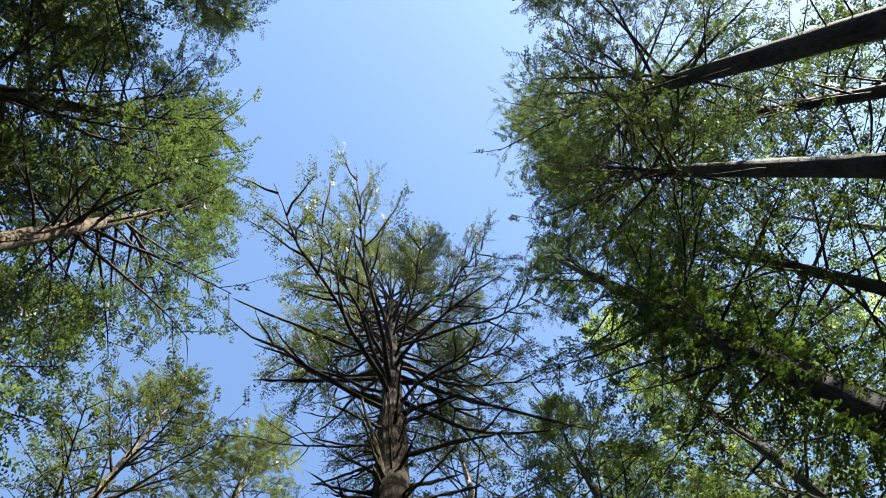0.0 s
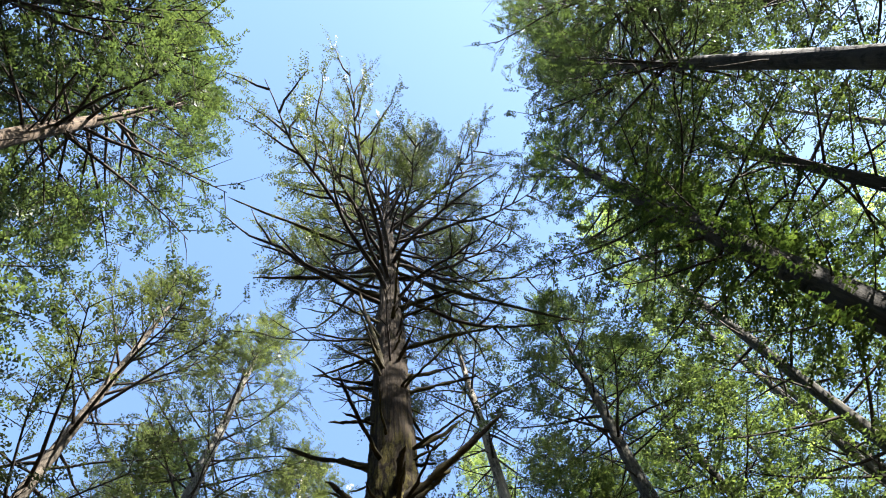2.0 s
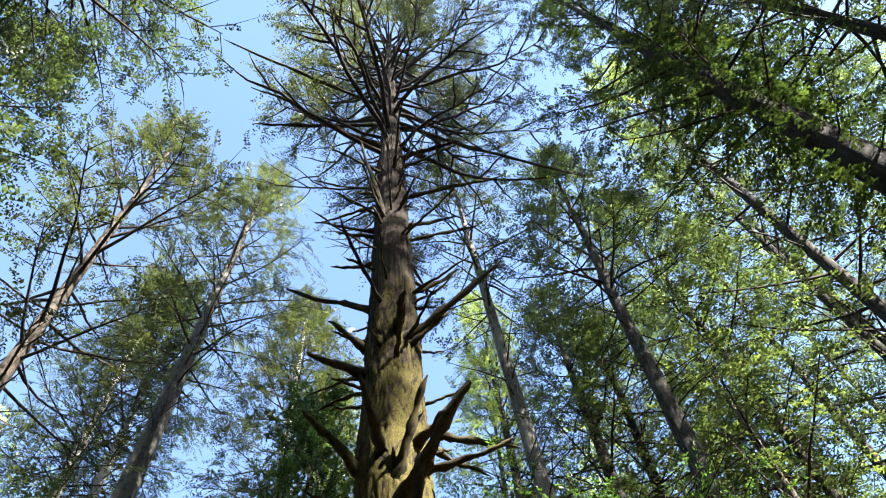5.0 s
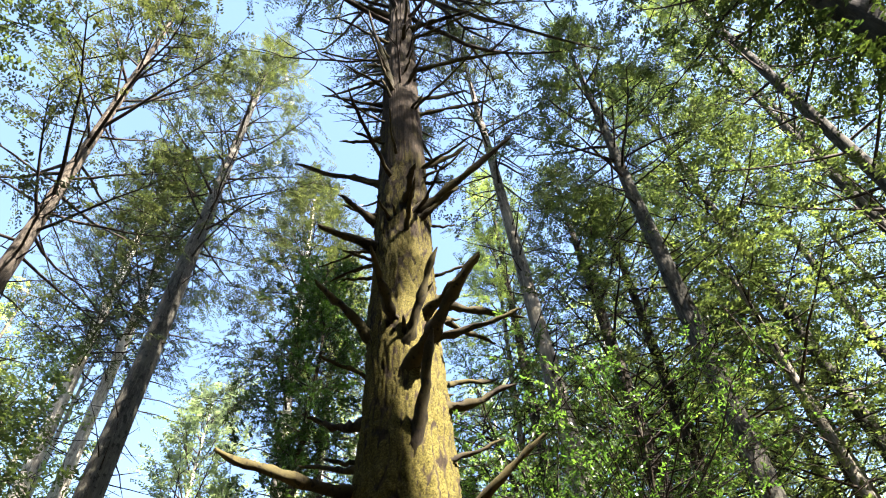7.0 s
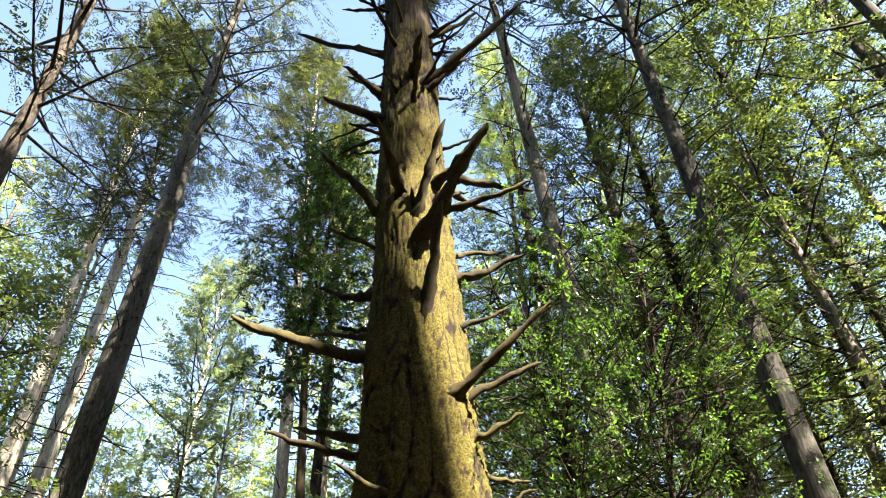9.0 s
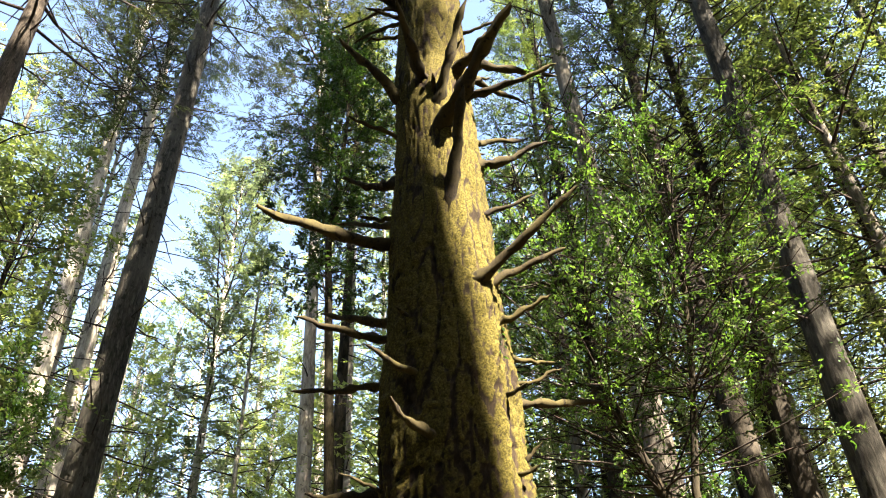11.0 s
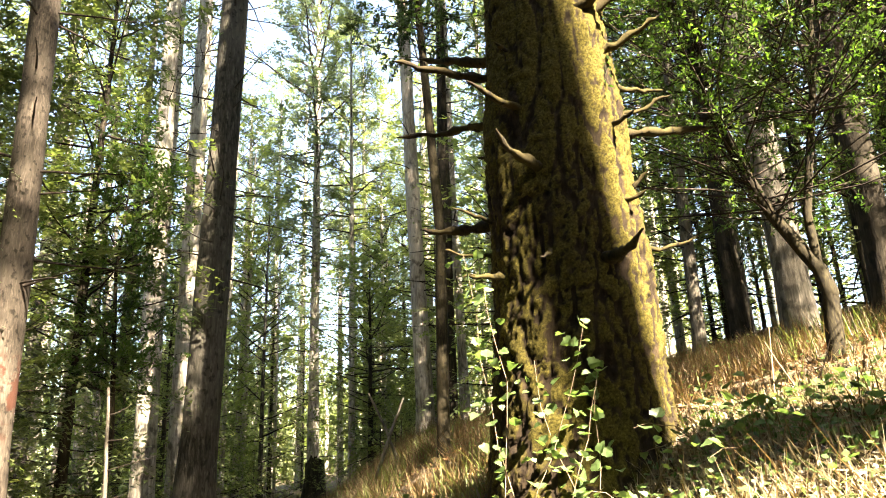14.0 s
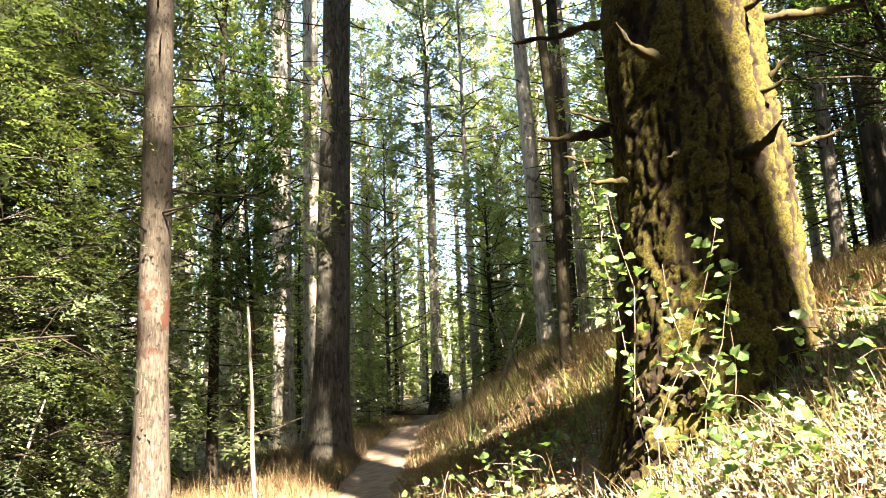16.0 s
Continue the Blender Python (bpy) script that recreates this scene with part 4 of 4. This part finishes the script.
broadleaf("dark green broadleaved tree crowded by the conifers", 1.5, 9.2,
          [[((0, 0, -0.2), 0.09), ((0.1, 0.1, 3), 0.075), ((-0.1, 0.2, 7), 0.055), ((0.1, 0.1, 10), 0.035), ((0, 0, 12.5), 0.01)]],
          120, 1.5, 0.085, BROAD_DARK, 10, low=0.42)
broadleaf("broadleaved sapling with fresh green leaves beside the trail", -3.1, 11.2,
          [[((0, 0, -0.2), 0.05), ((0.1, 0, 2), 0.04), ((-0.1, 0.1, 4.5), 0.025), ((0, 0.1, 6.4), 0.008)]],
          75, 1.3, 0.085, BROAD, 13, low=0.4)

# ---- grass ----


def blades(rng, n, x0, x1, y0, y1, h, w, keep):
    x, y = rng.uniform(x0, x1, n), rng.uniform(y0, y1, n)
    ok = keep(x, y)
    x, y = x[ok], y[ok]
    n = len(x)
    z = ground_z(x, y) - 0.02
    a = rng.uniform(0, 6.28, n)
    lean = rng.uniform(0.2, 1.7, n)
    hh = h * rng.uniform(0.4, 1.3, n)
    d = np.stack([np.cos(a), np.sin(a)], 1)
    s = np.stack([-d[:, 1], d[:, 0]], 1) * w / 2
    hh = hh / np.sqrt(0.6 + 0.4 * lean ** 2)
    b = np.stack([x, y], 1)
    out = np.zeros((n, 3, 3))
    out[:, 0, :2], out[:, 1, :2] = b - s, b + s
    out[:, 0, 2] = out[:, 1, 2] = z
    out[:, 2, :2] = b + d * (hh * lean)[:, None]
    out[:, 2, 2] = z + hh
    return out.reshape(-1, 3), np.arange(3 * n).reshape(-1, 3)


def off_trail(x, y):
    return (np.abs(x - trail_x(y)) > 0.42) & ((x - OX) ** 2 + (y - OY) ** 2 > 0.5)


grng = np.random.default_rng(31)
v, q = blades(grng, 140000, -4, 8, -4, 24, 0.19, 0.011, lambda x, y: off_trail(x, y) & (np.sin(x * 1.9 + y) + np.sin(y * 1.3 - x * 0.7) + grng.normal(0, 0.8, len(x)) > -0.6))
tagged(mesh_object("dry_grass", v, q, GRASS, smooth=False), "dry golden grass on the bank beside the trail", "grass", kind="stuff")
v, q = blades(grng, 60000, -9, 8, -5, 26, 0.15, 0.013, lambda x, y: off_trail(x, y) & (np.sin(x * 1.1 + 2 * y) + np.sin(y * 0.9 + x * 1.7) + grng.normal(0, 0.6, len(x)) > 0.2))
tagged(mesh_object("green_grass", v, q, GREEN_GRASS, smooth=False), "patches of green grass and herbs among dry stalks", "grass", kind="stuff")

# fallen leaves and low herbs
n = 26000
lx, ly = grng.uniform(-4, 8, n), -6 + 20 * grng.beta(2, 2.2, n)
ok = off_trail(lx, ly)
lc = np.stack([lx, ly, ground_z(lx, ly) + grng.uniform(0.005, 0.06, n)], 1)[ok]
w = grng.normal(0, 1, lc.shape) * (1, 1, 0.25)
v, q = leaves(grng, lc, w, 0.06, 0.03, spread=0.1)
tagged(mesh_object("leaf_litter", v, q, LITTER, smooth=False), "dry brown fallen leaves scattered over the bank", "leaf litter", kind="stuff")
n = 12000
lx, ly = grng.uniform(-3, 8, n), -4 + 17 * grng.beta(2, 2.2, n)
ok = off_trail(lx, ly) & (np.sin(lx * 2.3 + ly * 1.1) + np.sin(ly * 2.9 - lx) + grng.normal(0, 0.5, n) > 0.35)
lc = np.stack([lx, ly, ground_z(lx, ly) + grng.uniform(0.02, 0.22, n)], 1)[ok]
v, q = leaves(grng, lc, grng.normal(0, 1, lc.shape) * (1, 1, 0.5), 0.045, 0.026, spread=0.1)
tagged(mesh_object("low_herbs", v, q, VINE, smooth=False), "low green herbs among the dry grass", "herbs", kind="stuff")

n = 3200
lx, ly = grng.normal(2.0, 0.9, n), grng.normal(2.9, 0.7, n)
ok = off_trail(lx, ly)
lc = np.stack([lx, ly, ground_z(lx, ly) + grng.uniform(0.02, 0.14, n)], 1)[ok]
v, q = leaves(grng, lc, grng.normal(0, 1, lc.shape) * (1, 1, 0.35), 0.042, 0.026, spread=0.1)
tagged(mesh_object("sunlit_herbs", v, q, VINE, smooth=False), "low sunlit leafy herbs at the foot of the bank", "herbs", kind="stuff")
v, q = blades(grng, 17000, -7, -1.2, 4.5, 15, 0.30, 0.010, lambda x, y: off_trail(x, y) & (np.sin(x * 1.4 + y * 0.8) + grng.normal(0, 0.7, len(x)) > -0.3))
tagged(mesh_object("tall_dry_grass", v, q, GRASS, smooth=False), "tall dry grass on the low side of the trail", "grass", kind="stuff")

v, q = blades(grng, 30000, -0.4, 5.0, 5.0, 15, 0.30, 0.009, lambda x, y: off_trail(x, y) & (np.sin(x * 2.6 + y * 1.7) + np.sin(y * 2.1 - x * 1.3) + grng.normal(0, 0.5, len(x)) > 0.1))
tagged(mesh_object("tall_bank_grass", v, q, GRASS, smooth=False), "tall dry grass tufts on the bank above the trail", "grass", kind="stuff")
v, q = blades(grng, 16000, -0.2, 5.0, 5.0, 15, 0.27, 0.012, lambda x, y: off_trail(x, y) & (np.sin(x * 1.9 - y * 1.2) + np.sin(y * 1.7 + x * 2.2) + grng.normal(0, 0.4, len(x)) > 0.6))
tagged(mesh_object("tall_green_grass", v, q, GREEN_GRASS, smooth=False), "tufts of fresh green grass on the bank above the trail", "grass", kind="stuff")

# pale straw and leaves paint the sunlit patch below the old tree
v, q = blades(grng, 52000, -0.6, 4.8, 0.2, 5.2, 0.12, 0.010, lambda x, y: off_trail(x, y) & (np.hypot((x - 2.0) / 1.9, (y - 2.9) / 1.4) + grng.normal(0, 0.22, len(x)) < 1))
tagged(mesh_object("straw", v, q, STRAW, smooth=False), "dry straw coloured pale as a sunlit patch at the foot of the bank", "grass", kind="stuff")
n = 11000
lx, ly = grng.normal(2.0, 1.0, n), grng.normal(2.9, 0.8, n)
ok = off_trail(lx, ly)
lc = np.stack([lx, ly, ground_z(lx, ly) + grng.uniform(0.005, 0.05, n)], 1)[ok]
v, q = leaves(grng, lc, grng.normal(0, 1, lc.shape) * (1, 1, 0.25), 0.05, 0.022, spread=0.1)
tagged(mesh_object("bleached_litter", v, q, STRAW, smooth=False), "dry leaves coloured pale for the sun on them", "leaf litter", kind="stuff")

# ---- brambles ----


def bramble_leaf():
    """One lobed, folded leaf blade about 1 long."""
    edge = [(0, 0), (0.24, 0.12), (0.42, 0.05), (0.5, 0.3), (0.42, 0.46), (0.46, 0.62), (0.27, 0.68), (0.18, 0.86), (0, 1.02)]
    right = [(x, y, 0.28 * x + 0.05 * math.sin(5 * y)) for x, y in edge]
    left = [(-x, y, z) for x, y, z in right]
    mid = [(0, y, -0.03) for y in (0.1, 0.35, 0.6, 0.85)]
    bm = bmesh.new()
    for line in (right, left):
        vs = [bm.verts.new(p) for p in line]
        ms = [bm.verts.new(p) for p in mid]
        for k in range(8):
            m = ms[min(3, k // 2)]
            bm.faces.new((vs[k], vs[k + 1], m) if line is right else (vs[k + 1], vs[k], m))
        for k in range(3):
            f = vs[2 * k + 2]
            bm.faces.new((ms[k], f, ms[k + 1]) if line is right else (f, ms[k], ms[k + 1]))
    bmesh.ops.remove_doubles(bm, verts=bm.verts, dist=0.001)
    me = bpy.data.meshes.new("leaf")
    bm.to_mesh(me)
    bm.free()
    me.materials.append(VINE)
    return me


LEAF = bramble_leaf()


def bramble(label, at, lines, count, size, seed, stem_r=0.0026):
    """A bramble: thin stems along the given lines, each leaf a blade of its own."""
    rng = np.random.default_rng(seed)
    root = tagged(new("bramble"), label, "bramble", "brambles round the old tree")
    root.location = at
    paths, stems = [], []
    for start, way, ln, bend in lines:
        pts = wander(rng, start, way, ln, 9, bend=bend, rough=0.2)
        paths.append(pts)
        v, q = tubes([(pts, stem_r * np.linspace(1.3, 0.5, 9))], 5)
        stems.append(mesh_object("stem", v, q, STEM, root))
    for i in range(count):
        pts = paths[i % len(paths)]
        s = rng.uniform(0.12, 1) ** 0.8 * 8
        p = np.array([np.interp(s, range(9), pts[:, m]) for m in range(3)]) + rng.normal(0, 0.05, 3)
        leaf = new("leaf", LEAF)
        leaf.parent = stems[i % len(paths)]
        k = size * rng.uniform(0.55, 1.25)
        leaf.matrix_basis = Matrix.LocRotScale(Vector(p), Euler((rng.normal(0.3, 0.5), rng.normal(0, 0.45), rng.uniform(0, 6.28))), Vector((k, k, k)))
    return root


def base_at(x, y):
    return (x, y, float(ground_z(x, y)) - 0.01)


# climbing up the old trunk, and low round its foot
bramble("green bramble climbing the mossy trunk", base_at(1.02, 3.68),
        [((0, 0, 0), (0.02, 0.05, 1), 2.0, (0, 0.05, 0)), ((0.1, -0.05, 0), (0.12, 0.05, 1), 1.4, (0, 0.1, 0)),
         ((-0.05, 0, 0), (-0.05, 0.06, 1), 1.7, (0.1, 0.06, 0)), ((0.2, -0.08, 0), (0.1, 0, 1), 1.2, (0, 0.1, 0))], 130, 0.062, 1)
bramble("green bramble climbing the mossy trunk", base_at(1.32, 3.55),
        [((0, 0, 0), (0.0, 0.04, 1), 1.0, (0, 0.1, 0)), ((0.1, 0, 0), (0.1, 0.04, 1), 0.75, (0, 0, 0))], 40, 0.056, 2)
for i, (x, y, cnt, size) in enumerate([(0.95, 3.35, 45, 0.10), (1.25, 3.1, 50, 0.10), (1.55, 3.2, 45, 0.10), (1.9, 3.3, 45, 0.10), (2.3, 3.5, 40, 0.10),
                                       (2.0, 2.95, 45, 0.095), (1.5, 2.75, 45, 0.09), (1.05, 2.75, 40, 0.09), (0.7, 3.9, 30, 0.09), (0.55, 4.6, 26, 0.09),
                                       (2.5, 4.1, 12, 0.08), (2.15, 4.75, 14, 0.08), (2.6, 3.0, 36, 0.1), (0.75, 3.1, 24, 0.08), (3.1, 3.9, 10, 0.07), (0.35, 5.3, 30, 0.1), (0.15, 6.2, 30, 0.1), (0.5, 5.8, 26, 0.1), (-0.1, 7.2, 28, 0.1), (0.2, 8.4, 26, 0.1),
                                       (0.72, 5.25, 40, 0.115), (0.85, 5.75, 44, 0.115), (0.62, 6.3, 40, 0.11), (1.0, 6.6, 30, 0.11)]):
    lines = []
    for k in range(6):
        a = k * 1.05 + 0.4 * i
        lines.append(((0, 0, 0), (math.cos(a), math.sin(a), 0.75), 0.42 + 0.05 * (k % 3), (0.2 * math.cos(a), 0.2 * math.sin(a), -0.9)))
    bramble("low sunlit bramble clump at the foot of the tree", base_at(x, y), lines, cnt, size * 0.64, 10 + i, 0.0025)

# dry stalks leaning on the bank
for x, y, ln, way in [(2.45, 3.6, 0.55, (0.12, 0.1, 1)), (2.75, 3.75, 0.5, (0.5, 0.1, 0.7)), (2.62, 3.55, 0.42, (-0.35, 0, 0.7)), (2.2, 4.0, 0.35, (0.7, 0.1, 0.3)),
                      (0.42, 5.2, 0.4, (0.05, 0, 1)), (-0.15, 6.5, 0.45, (0.3, 0, 1)), (1.75, 3.35, 0.5, (0.8, 0.3, 0.5))]:
    stalk = mesh_object("dry_stalk", *tubes([(wander(grng, (0, 0, 0), way, ln, 6, rough=0.05), np.linspace(0.006, 0.003, 6))], 6), STEM)
    stalk.location = base_at(x, y)
    tagged(stalk, "pale dry stalk standing on the bank", "stalk", "dry stalks")

# dead saplings and a charred stump beside the trail


def dead_pole(label, x, y, lean, length, r, seed, twigs=0):
    rng = np.random.default_rng(seed)
    root = tagged(new("dead_sapling"), label, "sapling", "dead saplings")
    root.location = base_at(x, y)
    pts = wander(rng, (0, 0, -0.1), lean, length, 9, rough=0.03)
    v, q = tubes([(pts, r * np.linspace(1.15, 0.6, 9) * (1 + rng.normal(0, 0.06, 9)))], 9)
    mesh_object("stem", v, q, MID_BARK, root)
    for k in range(twigs):
        p = pts[3 + k % 5]
        a = rng.uniform(0, 6.28)
        v, q = tubes([(wander(rng, p, (math.cos(a), math.sin(a), 0.25), rng.uniform(0.3, 0.7), 6, rough=0.12), np.linspace(0.009, 0.003, 6))], 5)
        mesh_object("twig", v, q, TWIG, root)


dead_pole("thin pale dead sapling with a few bare twigs", -2.33, 8.9, (-0.05, 0.0, 1), 2.5, 0.028, 501, 6)
dead_pole("pale dead sapling leaning over the bank", 0.66, 11.0, (0.36, 0.1, 1), 1.6, 0.03, 502)
dead_pole("pale dead sapling leaning over the bank", 1.2, 11.2, (-0.42, 0.1, 1), 1.3, 0.026, 503)
dead_pole("thin pale dead sapling with a few bare twigs", -4.55, 7.2, (0.22, 0.2, 1), 1.9, 0.02, 504, 5)

srng = np.random.default_rng(77)
sa = np.linspace(0, 2 * math.pi, 22, endpoint=False)
rings = []
for z, r in zip((-0.2, 0.1, 0.4, 0.8, 1.1, 1.25), (0.40, 0.36, 0.31, 0.28, 0.25, 0.12)):
    rr = r * (1 + 0.10 * np.sin(5 * sa + 2 * z) + srng.normal(0, 0.04, 22))
    rings.append(np.stack([rr * np.cos(sa), rr * np.sin(sa), z + srng.normal(0, 0.05 if z > 1 else 0, 22)], 1))
si, sj = np.arange(5)[:, None] * 22, np.arange(22)[None, :]
stump = mesh_object("stump", np.concatenate(rings), np.stack([si + sj, si + (sj + 1) % 22, si + 22 + (sj + 1) % 22, si + 22 + sj], -1).reshape(-1, 4), DARK_BARK)
stump.location = base_at(-0.28, 22.4)
tagged(stump, "blackened old stump at the end of the trail", "stump")
